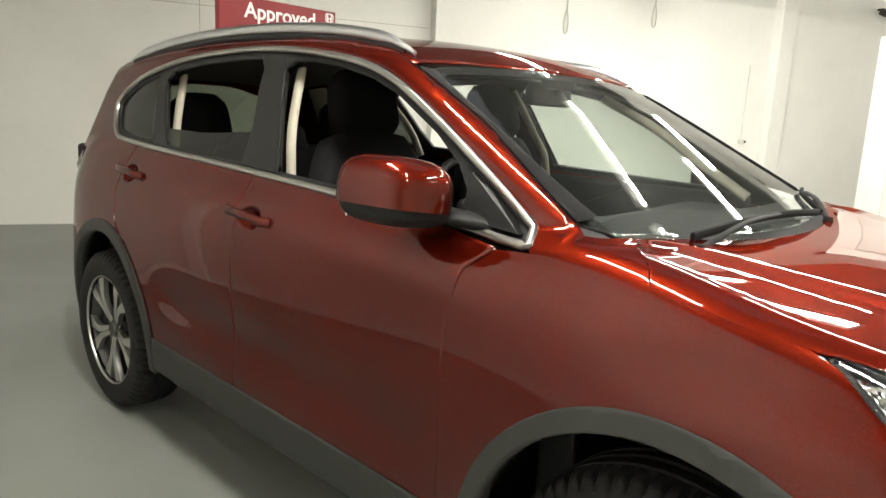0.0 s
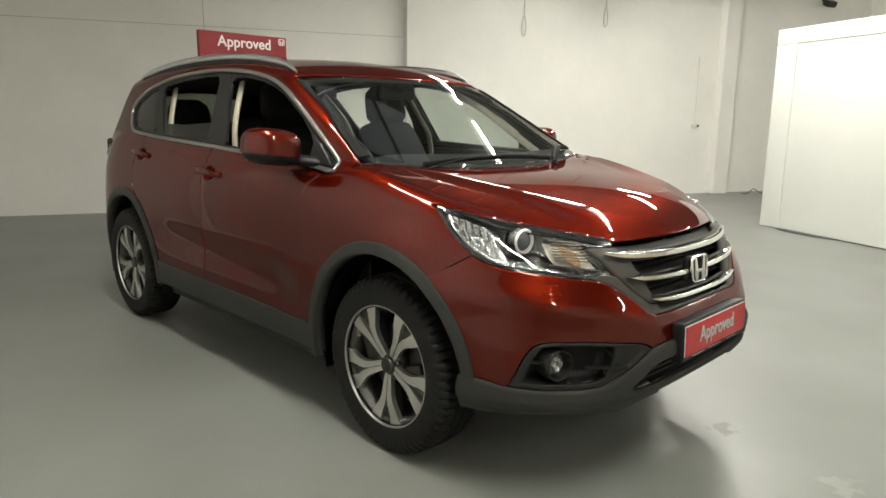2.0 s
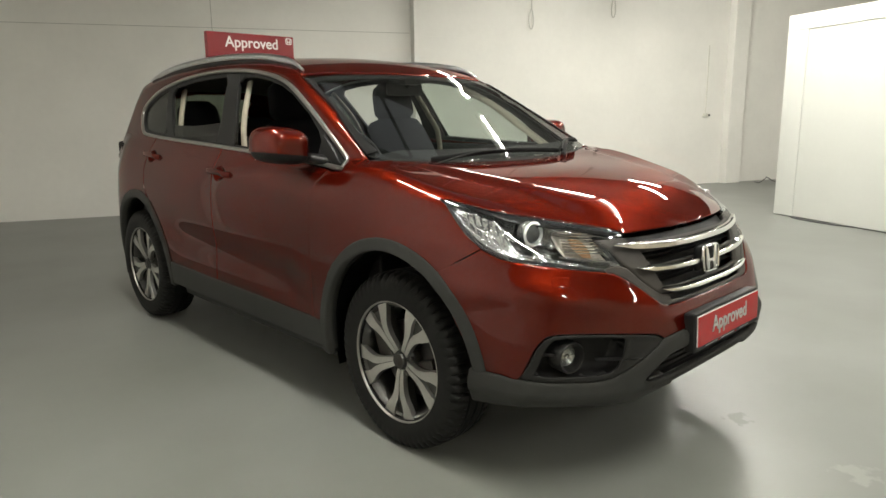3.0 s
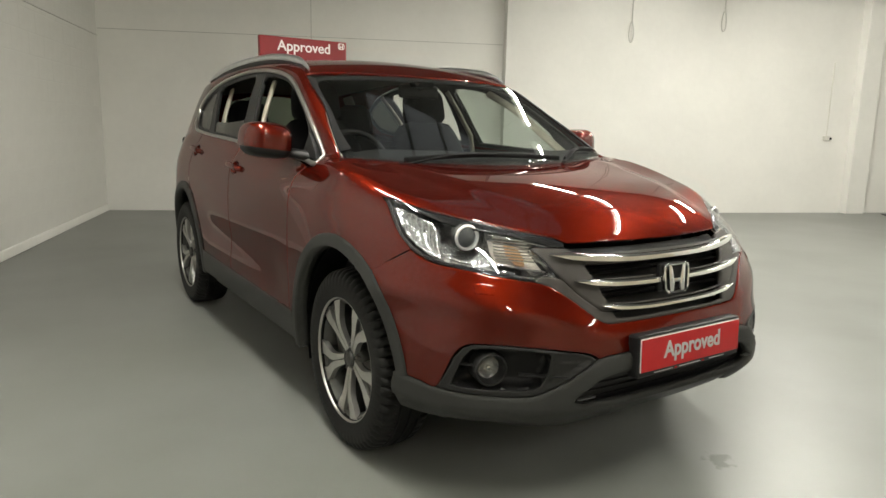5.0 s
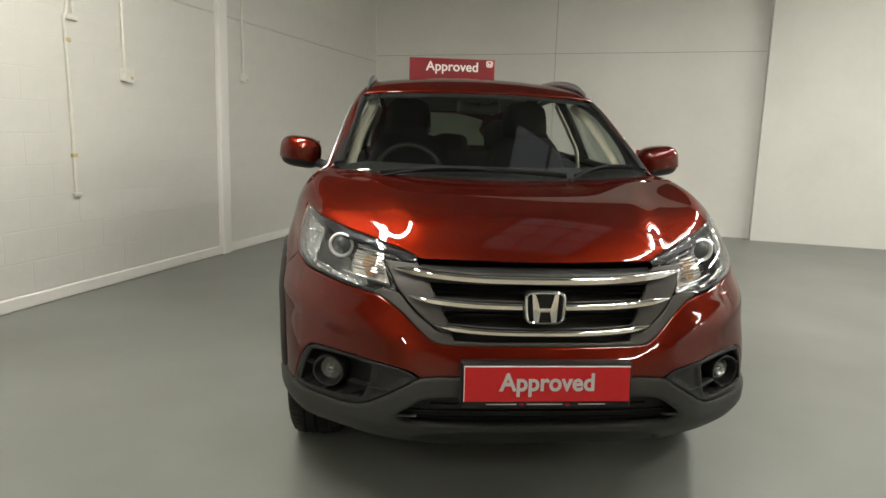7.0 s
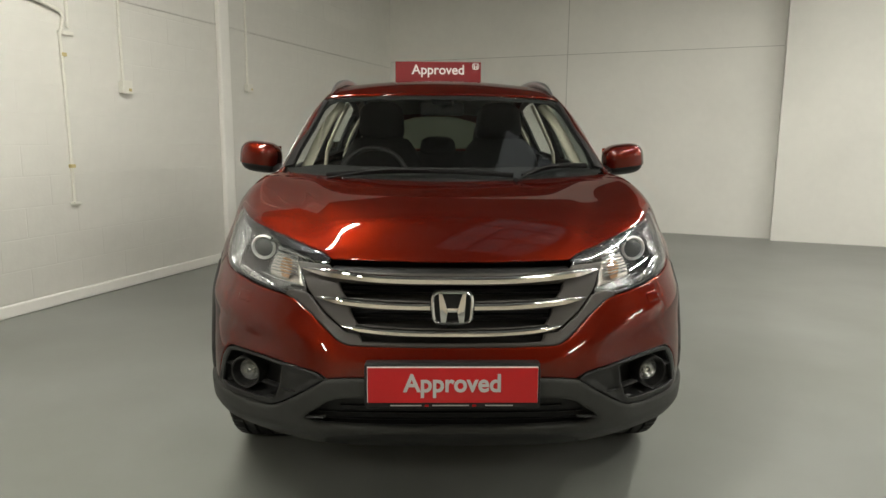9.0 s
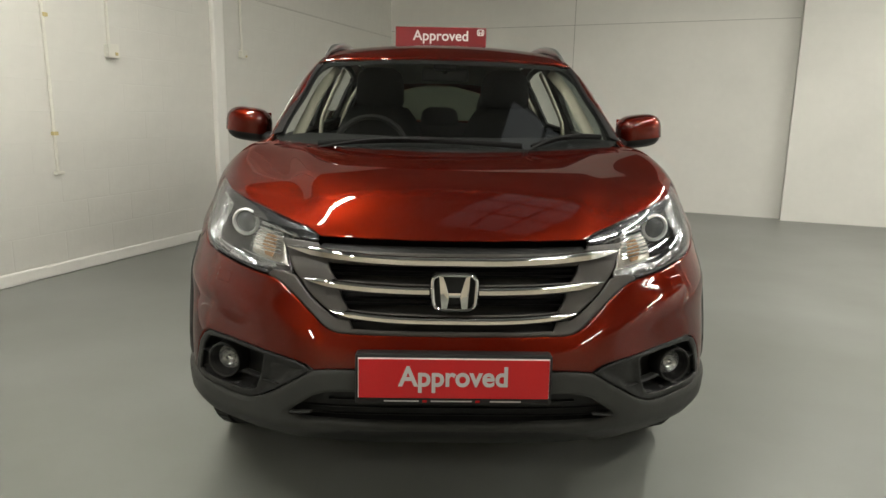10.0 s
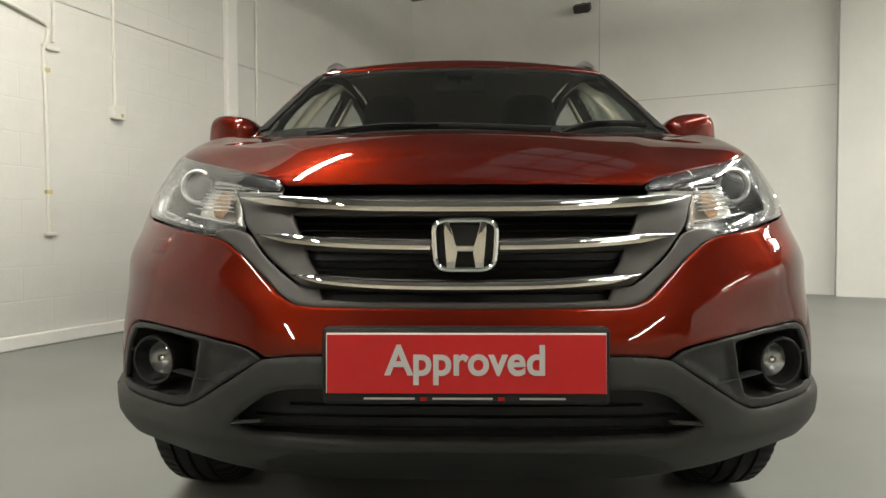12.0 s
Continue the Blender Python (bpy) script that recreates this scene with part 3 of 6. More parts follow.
class Curve:
    """A natural cubic spline through a few knots, held level beyond its ends and slightly softened."""

    def __init__(self, knots, soft=0.01):
        xs, ys = np.array(knots, float).T
        n = len(xs)
        h = np.diff(xs)
        a = np.eye(n)
        r = np.zeros(n)
        for i in range(1, n - 1):
            a[i, i - 1:i + 2] = h[i - 1], 2 * (h[i - 1] + h[i]), h[i]
            r[i] = 6 * ((ys[i + 1] - ys[i]) / h[i] - (ys[i] - ys[i - 1]) / h[i - 1])
        m = np.linalg.solve(a, r)
        span = xs[-1] - xs[0]
        self.x = np.linspace(xs[0] - span, xs[-1] + span, 3601)
        q = np.clip(self.x, xs[0], xs[-1])
        k = np.clip(np.searchsorted(xs, q) - 1, 0, n - 2)
        u, v = q - xs[k], xs[k + 1] - q
        y = (m[k] * v ** 3 + m[k + 1] * u ** 3) / (6 * h[k]) + (ys[k] / h[k] - m[k] * h[k] / 6) * v + (ys[k + 1] / h[k] - m[k + 1] * h[k] / 6) * u
        w = max(1, int(soft * 1200))
        c = np.hanning(2 * w + 3)[1:-1]
        self.y = np.convolve(np.pad(y, w, "edge"), c / c.sum(), "valid")

    def __call__(self, v):
        return np.interp(v, self.x, self.y)


NOSE = Curve([(0.20, -0.74), (0.28, -0.818), (0.37, -0.860), (0.47, -0.882), (0.56, -0.884), (0.65, -0.846), (0.73, -0.814), (0.82, -0.786), (0.90, -0.752), (1.0, -0.700)], 0.02)
POWER = Curve([(0.2, 3.8), (0.45, 3.68), (0.6, 3.45), (0.72, 3.28), (0.84, 2.8), (0.94, 2.58), (1.05, 2.5)], 0.04)
HALF = Curve([(0.20, 0.848), (0.32, 0.874), (0.45, 0.885), (0.62, 0.889), (0.80, 0.889), (0.92, 0.884), (1.00, 0.871), (1.06, 0.849), (1.12, 0.820), (1.2, 0.79)], 0.02)
ALONG = Curve([(-1.0, 0.972), (0.0, 1.022), (0.55, 1.008), (1.2, 1.0), (2.2, 0.995), (3.0, 0.970), (3.7, 0.94)])
TAIL = Curve([(0.2, 3.46), (0.45, 3.56), (0.70, 3.56), (0.90, 3.50), (1.3, 3.46), (1.6, 3.3)], 0.03)
TOPC = Curve([(-0.82, 0.868), (-0.755, 0.905), (-0.68, 0.958), (-0.58, 1.006), (-0.42, 1.046), (-0.2, 1.078), (0.0, 1.095), (0.25, 1.104), (0.6, 1.116), (1.35, 1.150), (2.2, 1.185), (2.7, 1.21), (3.6, 1.23)], 0.006)
DROP = Curve([(-0.82, 0.20), (-0.65, 0.142), (-0.52, 0.108), (-0.38, 0.058), (-0.19, 0.026), (0.0, -0.004), (0.2, -0.030), (0.6, 0.0)], 0.01)
ROOF = Curve([(0.7, 1.46), (0.92, 1.562), (1.05, 1.597), (1.2, 1.622), (1.45, 1.646), (1.8, 1.658), (2.3, 1.652), (2.8, 1.620), (3.2, 1.575), (3.45, 1.53)], 0.02)
GSIDE = Curve([(0.3, -0.035), (0.7, -0.006), (1.2, 0.0), (2.2, -0.004), (2.8, -0.03), (3.3, -0.09)])
AXIS_Y = 0.1


def smax(a, b, k):
    h = np.clip(0.5 + 0.5 * (a - b) / k, 0, 1)
    return a * h + b * (1 - h) + k * h * (1 - h)


def smin(a, b, k):
    return -smax(-a, -b, k)


def bell(v, c, w):
    return np.exp(-((v - c) / w) ** 2)


def step01(v, a, b):
    t = np.clip((v - a) / (b - a), 0, 1)
    return t * t * (3 - 2 * t)


def top_of(x, y):
    crease = 0.40 + 0.26 * np.clip((y + 0.7) / 0.95, 0, 1)
    ridge = 0.012 * step01(x, crease + 0.055, crease - 0.055) * step01(y, -0.74, -0.5) * step01(y, 0.35, 0.1)
    return TOPC(y) - DROP(y) * (x / 0.75) ** 2 + ridge - 0.008


def lower(x, y, z):
    flare = 0.016 * bell(z, 0.66, 0.17) * (bell(y, 0.0, 0.36) + bell(y, 2.6, 0.40))
    scoop = -0.014 * bell(z, 0.60 + 0.05 * (y - 1.2), 0.095) * step01(y, 0.5, 0.8) * step01(y, 2.25, 1.9)
    line = 0.006 * bell(z, 0.985 + 0.055 * (y - 0.6), 0.05) * step01(y, 0.3, 0.7)
    w = (HALF(z) * ALONG(y)) + flare + scoop + line - 0.026 * step01(z, 0.86, 0.98) * step01(y, 0.25, -0.25)
    fy = np.clip((AXIS_Y - y) / (AXIS_Y - NOSE(z)), 0, None)
    ry = np.clip((y - 2.70) / (TAIL(z) - 2.70), 0, None)
    p = np.where(ry > 0, 3.0, POWER(z))
    d = ((x / w) ** p + np.maximum(fy, ry) ** p) ** (1 / p) - 1
    # a soft crease under the lamps, towards the grille
    d = d - 0.010 * bell(z, 0.735 - 0.11 * np.clip((0.8 - x) / 0.5, 0, 1), 0.05) * step01(y, -0.2, -0.45) * step01(x, 0.25, 0.45)
    # the bumper's corners, cut back a little below the lamps
    turn = np.degrees(np.arctan2(x, AXIS_Y - y))
    d = d + 0.034 * bell(turn, 37.5, 8.5) * bell(z, 0.50, 0.15)
    return smax(d * 0.86, z - top_of(x, y), 0.034 + 0.036 * step01(x, 0.45, 0.70))


def screen_y(x, z):
    return 0.203 + (z - 1.18) * 1.884 + 0.23 * x * x


def upper(x, y, z):
    ws = (screen_y(x, z) - y) * 0.47
    roof = z - (ROOF(y) - 0.042 * (x / 0.6) ** 2)
    side = (x - (0.820 - 0.36 * (z - 1.10) - 0.10 * np.clip(z - 1.42, 0, 1) + GSIDE(y))) * 0.93
    back = (y - (3.50 - 0.55 * (z - 1.15) - 0.45 * x * x)) * 0.85
    return smax(smax(smax(smax(ws, roof, 0.03), side, 0.05), back, 0.08), 1.03 - z, 0.02)


def body(x, y, z):
    x = np.abs(x)
    return smin(lower(x, y, z), upper(x, y, z), 0.015)


def root(fn, lo, hi, n=44):
    """Where fn turns from inside (lo) to outside (hi)."""
    lo, hi = np.array(lo, float), np.array(hi, float)
    for _ in range(n):
        mid = (lo + hi) / 2
        inside = fn(mid) < 0
        lo, hi = np.where(inside, mid, lo), np.where(inside, hi, mid)
    return (lo + hi) / 2


def on_side(uv, f=body):
    y, z = uv[:, 0], uv[:, 1]
    return np.stack([root(lambda r: f(r, y, z), y * 0 + 0.1, y * 0 + 1.1), y, z], 1)


def on_top(uv, f=body):
    x, y = uv[:, 0], uv[:, 1]
    return np.stack([x, y, root(lambda r: f(np.abs(x), y, r), x * 0 + 0.6, x * 0 + 1.9)], 1)


def on_front(uv, f=body):
    """uv: degrees round an upright axis behind the nose, and height."""
    a, z = np.radians(uv[:, 0]), uv[:, 1]
    r = root(lambda q: f(np.abs(q * np.sin(a)), AXIS_Y - q * np.cos(a), z), z * 0 + 0.1, z * 0 + 1.4)
    return np.stack([r * np.sin(a), AXIS_Y - r * np.cos(a), z], 1)


def on_screen(uv, f=upper):
    x, z = uv[:, 0], uv[:, 1]
    return np.stack([x, -root(lambda r: f(np.abs(x), -r, z), x * 0 - 2.0, x * 0 + 0.5), z], 1)


def normals(p, f=body):
    e = 0.004
    x, y, z = p.T
    g = np.stack([f(np.abs(x + e), y, z) - f(np.abs(x - e), y, z), f(np.abs(x), y + e, z) - f(np.abs(x), y - e, z), f(np.abs(x), y, z + e) - f(np.abs(x), y, z - e)], 1)
    return g / np.maximum(np.linalg.norm(g, axis=1, keepdims=True), 1e-9)


def inside(pts, poly):
    x, y = pts[:, 0], pts[:, 1]
    c = np.zeros(len(pts), bool)
    px, py = poly[:, 0], poly[:, 1]
    j = len(poly) - 1
    for i in range(len(poly)):
        hit = ((py[i] > y) != (py[j] > y)) & (x < (px[j] - px[i]) * (y - py[i]) / (py[j] - py[i] + 1e-12) + px[i])
        c ^= hit
        j = i
    return c


def resample(poly, h):
    out = []
    for a, b in zip(poly, np.roll(poly, -1, 0)):
        k = max(1, int(round(np.linalg.norm((b - a)) / h)))
        out += [a + (b - a) * i / k for i in range(k)]
    return np.array(out)


def border_gap(pts, loop):
    d = np.full(len(pts), 9.0)
    for i in range(0, len(pts), 400):
        q = pts[i:i + 400]
        d[i:i + 400] = np.sqrt(((q[:, None, :] - loop[None]) ** 2).sum(2)).min(1)
    return d


def sheet(outline, place, h=0.02, unit=(1, 1), off=0.0, thick=0.012, holes=(), mirror=False, f=body, dish=0.0, dish_width=0.03, gap=0.002, inset=0.006, seamless=(), bend=0.38):
    """A closed shell in the form of a body panel: a flat outline laid on a surface, with rounded rims.
    unit: metres in one unit of the outline, across and up; dish: how far its middle sinks."""
    u = np.array(unit, float)
    poly = resample(np.array(outline, float) * u, h)
    loops = [poly] + [resample(np.array(q, float) * u, h) for q in holes]
    rim = np.concatenate(loops)
    lo, hi = poly.min(0), poly.max(0)
    gx, gy = np.meshgrid(np.arange(lo[0], hi[0] + h, h), np.arange(lo[1], hi[1] + h, h * 0.866))
    gx = gx + (np.arange(gx.shape[0]) % 2)[:, None] * h / 2
    grid = np.stack([gx.ravel(), gy.ravel()], 1)
    keep = inside(grid, poly)
    for q in loops[1:]:
        keep &= ~inside(grid, q)
    grid = grid[keep]
    ring_in = []
    for q in loops:
        a_, b_ = np.roll(q, 1, 0), np.roll(q, -1, 0)
        t_ = b_ - a_
        t_ /= np.maximum(np.linalg.norm(t_, axis=1, keepdims=True), 1e-9)
        nrm = np.stack([-t_[:, 1], t_[:, 0]], 1)
        for sg in (1, -1):
            c_ = q + nrm * sg * inset
            ok_ = inside(c_, poly)
            for q2 in loops[1:]:
                ok_ &= ~inside(c_, q2)
            ring_in.append(c_[ok_])
    ring_in = np.concatenate(ring_in)
    ring_in = ring_in[border_gap(ring_in, resample(poly, inset) if len(loops) == 1 else np.concatenate([resample(q, inset) for q in loops])) > inset * 0.75]
    rim2 = np.concatenate([rim, ring_in])
    grid = grid[border_gap(grid, rim2) > h * 0.55]
    pts = np.concatenate([rim2, grid])
    edges, base = [], 0
    for q in loops:
        n = len(q)
        edges += [(base + i, base + (i + 1) % n) for i in range(n)]
        base += n
    vs, es, fs, *_ = delaunay_2d_cdt([Vector(p) for p in pts], edges, [], 0, 1e-6)
    vs = np.array([v[:] for v in vs])
    tris = np.array([t for t in fs if len(t) == 3])
    mid = vs[tris].mean(1)
    ok = inside(mid, poly)
    for q in loops[1:]:
        ok &= ~inside(mid, q)
    tris = tris[ok]
    used = np.unique(tris)
    remap = -np.ones(len(vs), int)
    remap[used] = np.arange(len(used))
    vs, tris = vs[used], remap[tris]
    p = place(vs / u)
    n = normals(p, f)
    count = {}
    for t in tris:
        for a, b in ((t[0], t[1]), (t[1], t[2]), (t[2], t[0])):
            count[(a, b)] = count.get((a, b), 0) + 1
    ring = [(a, b) for (a, b) in count if (b, a) not in count]
    isrim = np.zeros(len(vs), bool)
    for a, b in ring:
        isrim[[a, b]] = True
    for a0, b0, a1, b1 in seamless:
        isrim &= ~((vs[:, 0] > a0) & (vs[:, 0] < a1) & (vs[:, 1] > b0) & (vs[:, 1] < b1))
    sink = np.where(isrim, gap, 0.0)
    if dish:
        sink = sink + dish * step01(border_gap(vs, rim), 0, dish_width)
    top = p + n * (off - sink)[:, None]
    under = p + n * (off - sink - thick)[:, None]
    N = len(vs)
    verts = np.concatenate([top, under])
    faces = [tuple(t) for t in tris] + [tuple(t[::-1] + N) for t in tris] + [(b, a, a + N, b + N) for a, b in ring]
    # face winding that agrees with the normals
    a, b, c = top[tris[:, 0]], top[tris[:, 1]], top[tris[:, 2]]
    if (np.cross(b - a, c - a) * n[tris[:, 0]]).sum() < 0:
        faces = [q[::-1] for q in faces]
    out = np.zeros((N, 3))
    for a, b in ring:
        e = np.cross(top[b] - top[a], n[a])
        e /= max(np.linalg.norm(e), 1e-9)
        c = top[a]
        out[a] += e
        out[b] += e
    cen = np.zeros((N, 3))
    cnt = np.zeros(N)
    for t in tris:
        for i in t:
            cen[i] += top[t].mean(0)
            cnt[i] += 1
    away = top - cen / np.maximum(cnt, 1)[:, None]
    flip = (out * away).sum(1) < 0
    out[flip] *= -1
    nn = n.copy()
    if dish:
        me = bpy.data.meshes.new("t")
        me.from_pydata(top.tolist(), [], [tuple(t) for t in tris])
        me.update()
        vn = np.array([v.normal[:] for v in me.vertices])
        bpy.data.meshes.remove(me)
        vn[(vn * n).sum(1) < 0] *= -1
        nn = vn
    nn[isrim] = nn[isrim] + bend * out[isrim] / np.maximum(np.linalg.norm(out[isrim], axis=1, keepdims=True), 1e-9)
    nn /= np.linalg.norm(nn, axis=1, keepdims=True)
    return_normals = np.concatenate([nn, -n + 0.6 * out])
    return_normals /= np.maximum(np.linalg.norm(return_normals, axis=1, keepdims=True), 1e-9)
    if mirror:
        verts = verts * [-1, 1, 1]
        return_normals = return_normals * [-1, 1, 1]
        faces = [q[::-1] for q in faces]
    return verts, faces, return_normals


def panel(name, data, material, parent, label=""):
    verts, faces, nn = data
    me = bpy.data.meshes.new(name)
    me.from_pydata([tuple(v) for v in verts.tolist()], [], [tuple(int(i) for i in q) for q in faces])
    me.update()
    me.polygons.foreach_set("use_smooth", [True] * len(me.polygons))
    me.normals_split_custom_set_from_vertices([tuple(v) for v in nn.tolist()])
    me.materials.append(material)
    ob = new(name, me)
    ob.parent = parent
    if label:
        ob["label"] = label
    return ob


def both(name, outline, place, material, parent, label="", **kw):
    """The same panel on the car's two sides; returns the two."""
    return [panel(name, sheet(outline, place, mirror=s, **kw), material, parent if not isinstance(parent, (list, tuple)) else parent[i], label) for i, s in enumerate((False, True))]


def arc(cy, cz, r, a0, a1, n=16):
    """Points round a wheel; angle 0 points to the rear, 90 up."""
    return [(cy + r * 0.94 * math.cos(radians(a)), cz + r * math.sin(radians(a))) for a in np.linspace(a0, a1, n)]


def sm(pts, n=4):
    """The same line, rounded through its points."""
    p = [np.array(q, float) for q in pts]
    out = []
    for i in range(len(p) - 1):
        p1, p2 = p[i], p[i + 1]
        p0 = p[i - 1] if i else 2 * p1 - p2
        p3 = p[i + 2] if i + 2 < len(p) else 2 * p2 - p1
        for j in range(n):
            t = j / n
            out.append(tuple(0.5 * (2 * p1 + (p2 - p0) * t + (2 * p0 - 5 * p1 + 4 * p2 - p3) * t * t + (3 * p1 - p0 - 3 * p2 + p3) * t ** 3)))
    out.append(tuple(p[-1]))
    return out


DEG = (0.0155, 1.0)   # one degree round the nose is about 15.5 mm
AXLE_F, AXLE_R, HUB = 0.012, 2.60, 0.35
ARCH = 0.508

car = tagged(empty("car"), "pearl red family SUV parked on the grey floor", "car")

# --- bonnet: bounded by the nose edge, the lamp tops and the wing edges
LAMP_TOP = sm([(27.0, 0.902), (28.8, 0.913), (30.8, 0.920), (34, 0.929), (39, 0.942), (44.5, 0.955), (49.5, 0.967), (54.5, 0.980), (59.3, 0.993), (63.5, 1.006), (69, 1.021)])
WING_TOP = sm([(-0.19, 1.021), (-0.12, 1.034), (-0.05, 1.047), (0.02, 1.058), (0.085, 1.069)])
LAMP_SIDE = sm([(68.8, 1.008), (67.0, 0.982), (65.4, 0.954), (63.6, 0.926), (61.6, 0.899), (58.8, 0.868)])
LAMP_LOW = sm([(58.8, 0.868), (56.0, 0.847), (52.5, 0.832), (47.0, 0.822), (41.5, 0.809), (36.4, 0.797), (33.9, 0.792)])
WING_CORNER = [(0.815, 0.108), (0.775, 0.140), (0.735, 0.173), (0.700, 0.203), (0.688, 0.216)]
nose = on_front(np.array([(0, 0.899), (8, 0.899), (16, 0.900), (22, 0.900), (26.2, 0.900)]))
lampedge = on_front(np.array(LAMP_TOP))
wingedge = on_side(np.array(WING_TOP))
half = [(p[0], p[1]) for p in nose] + [(p[0] - 0.0015, p[1] + 0.0015) for p in lampedge[:-1]] + [(p[0] - 0.0005, p[1]) for p in wingedge]
half += WING_CORNER + [(0.60, 0.180), (0.45, 0.128), (0.28, 0.086), (0.12, 0.064), (0.0, 0.060)]
half = [(max(x, 0.0), y) for x, y in half]
full = half + [(-x, y) for x, y in half[-2:0:-1]]
bonnet = panel("bonnet", sheet(full, on_top, 0.02, f=lower, gap=0.001, bend=0.04), PAINT, car)

# --- windscreen and its black rim
A_EDGE = sm([(0.278, 1.133), (0.360, 1.182), (0.460, 1.244), (0.616, 1.341), (0.726, 1.400), (0.838, 1.457), (0.945, 1.508), (1.04, 1.548), (1.15, 1.580)])
pillar_line = on_side(np.array(A_EDGE))
SCREEN = [(0.0, 1.122), (0.3, 1.125), (0.55, 1.130), (0.690, 1.137)] + [(q[0] - 0.004, q[2]) for q in pillar_line if 1.150 < q[2] < 1.502] + [(0.55, 1.514), (0.3, 1.528), (0.0, 1.532)]
SCREEN_IN = [(0.0, 1.140), (0.3, 1.142), (0.55, 1.147), (0.680, 1.155), (0.700, 1.168), (0.698, 1.19), (0.686, 1.244), (0.652, 1.341), (0.640, 1.400), (0.626, 1.455), (0.608, 1.482), (0.56, 1.494), (0.3, 1.508), (0.0, 1.511)]


def twin(pts):
    return pts + [(-x, z) for x, z in pts[-2:0:-1]]


windscreen = panel("windscreen", sheet(twin(SCREEN), on_screen, 0.04, f=upper, off=-0.004, thick=0.005), WINDGLASS, car, "clear laminated windscreen")
windscreen.visible_shadow = False
panel("windscreen_band", sheet(twin(SCREEN), on_screen, 0.03, f=upper, off=-0.011, thick=0.003, holes=[twin(SCREEN_IN)]), DARKMATT, car, "black band printed round the windscreen")
strip = [(q[0] - 0.003, q[2]) for q in pillar_line if 1.150 < q[2] < 1.502] + [(0.618, 1.488), (0.634, 1.455), (0.650, 1.400), (0.664, 1.341), (0.692, 1.244), (0.703, 1.19), (0.704, 1.168)]
for s in (False, True):
    panel("screen_trim", sheet(strip, on_screen, 0.03, f=upper, off=0.003, thick=0.005, mirror=s), DARKMATT, car, "black plastic trim along the windscreen pillar")

# --- roof
ROOF_EDGE = [(0.0, 0.868), (0.25, 0.882), (0.45, 0.914), *[(q[0] - 0.003, q[1]) for q in pillar_line if q[2] > 1.503], (0.592, 1.3), (0.590, 1.5), (0.582, 2.0), (0.577, 2.6), (0.565, 3.1), (0.50, 3.27), (0.25, 3.30), (0.0, 3.31)]
roof = panel("roof", sheet(ROOF_EDGE + [(-x, y) for x, y in ROOF_EDGE[-2:0:-1]], on_top, 0.03, f=upper), PAINT, car)

cowl_edge = [(0.0, 0.063), (0.12, 0.067), (0.28, 0.089), (0.45, 0.131), (0.60, 0.183), (0.69, 0.222), (0.705, 0.29), (0.60, 0.285), (0.4, 0.235), (0.2, 0.20), (0.0, 0.19)]
panel("cowl", sheet(twin(cowl_edge), on_top, 0.03, f=lower, off=-0.012), DARKMATT, car, "black plastic cowl under the windscreen")

# --- sides: window outline shared by pillars, doors and trim
BELT = [(0.375, 1.103), (0.70, 1.120), (1.037, 1.137), (1.348, 1.152), (1.804, 1.171), (2.202, 1.186), (2.60, 1.207)]
DLO_REAR = [(2.72, 1.225), (2.80, 1.285), (2.845, 1.355)]
DLO_TOP = sm([(2.80, 1.405), (2.639, 1.480), (2.367, 1.535), (2.136, 1.558), (1.846, 1.571), (1.64, 1.568), (1.441, 1.554), (1.251, 1.530), (1.098, 1.500), (0.942, 1.447), (0.75, 1.350), (0.535, 1.222), (0.40, 1.135)])

corner = on_top(np.array([(x + 0.002, y + 0.001) for x, y in WING_CORNER]))
WELD = [(0.20, 1.075, 0.48, 1.20)]
wing_outline = [(-0.19, 1.018)] + [(y, z - 0.0008) for y, z in WING_TOP[1:]] + [(p[1], p[2]) for p in corner] + [(0.278, 1.133), (0.30, 1.090), (0.375, 1.089), (0.45, 1.083), (0.52, 1.03), (0.5485, 0.9), (0.5485, 0.44), (0.475, 0.40)]
wing_outline += arc(AXLE_F, HUB, ARCH - 0.014, 4, 123, 22) + [(-0.290, 0.790), (-0.352, 0.834), (-0.398, 0.864)]
wing_outline += [(q[1] + 0.002, q[2]) for q in on_front(np.array(LAMP_SIDE[-2:0:-1]))]
both("front_wing", wing_outline, on_side, PAINT, car, h=0.016, gap=0.001, seamless=WELD, bend=0.04)

door_f = [(0.5515, 0.435), (0.5515, 0.9), (0.528, 1.03), (0.462, 1.088), (0.70, 1.112), (1.037, 1.129), (1.348, 1.144), (1.497, 1.150), (1.500, 0.9), (1.500, 0.435)]
door_r = [(1.5045, 0.435), (1.5045, 1.151), (1.804, 1.163), (2.202, 1.178), (2.44, 1.190), (2.475, 1.0), (2.46, 0.89), (2.38, 0.80)] + arc(AXLE_R, HUB, ARCH - 0.008, 124, 170, 9)[::1] + [(2.125, 0.435)]
quarter = [(2.447, 1.192), (2.482, 1.0), (2.467, 0.885), (2.388, 0.795)] + arc(AXLE_R, HUB, ARCH - 0.01, 118, 2, 20) + [(3.16, 0.46), (3.28, 0.62), (3.30, 0.90), (3.36, 1.1), (3.38, 1.22), (3.34, 1.35), (3.25, 1.49), (3.0, 1.548), (2.6, 1.588), (2.0, 1.609), (1.5, 1.604), (1.15, 1.580)]
quarter += [(y, z) for y, z in A_EDGE[-2::-1]] + [(0.30, 1.090), (0.365, 1.0905), (0.385, 1.125)] + [(y, z + 0.012) for y, z in DLO_TOP[::-1]] + [(2.86, 1.36), (2.815, 1.275), (2.73, 1.212), (2.60, 1.195)]
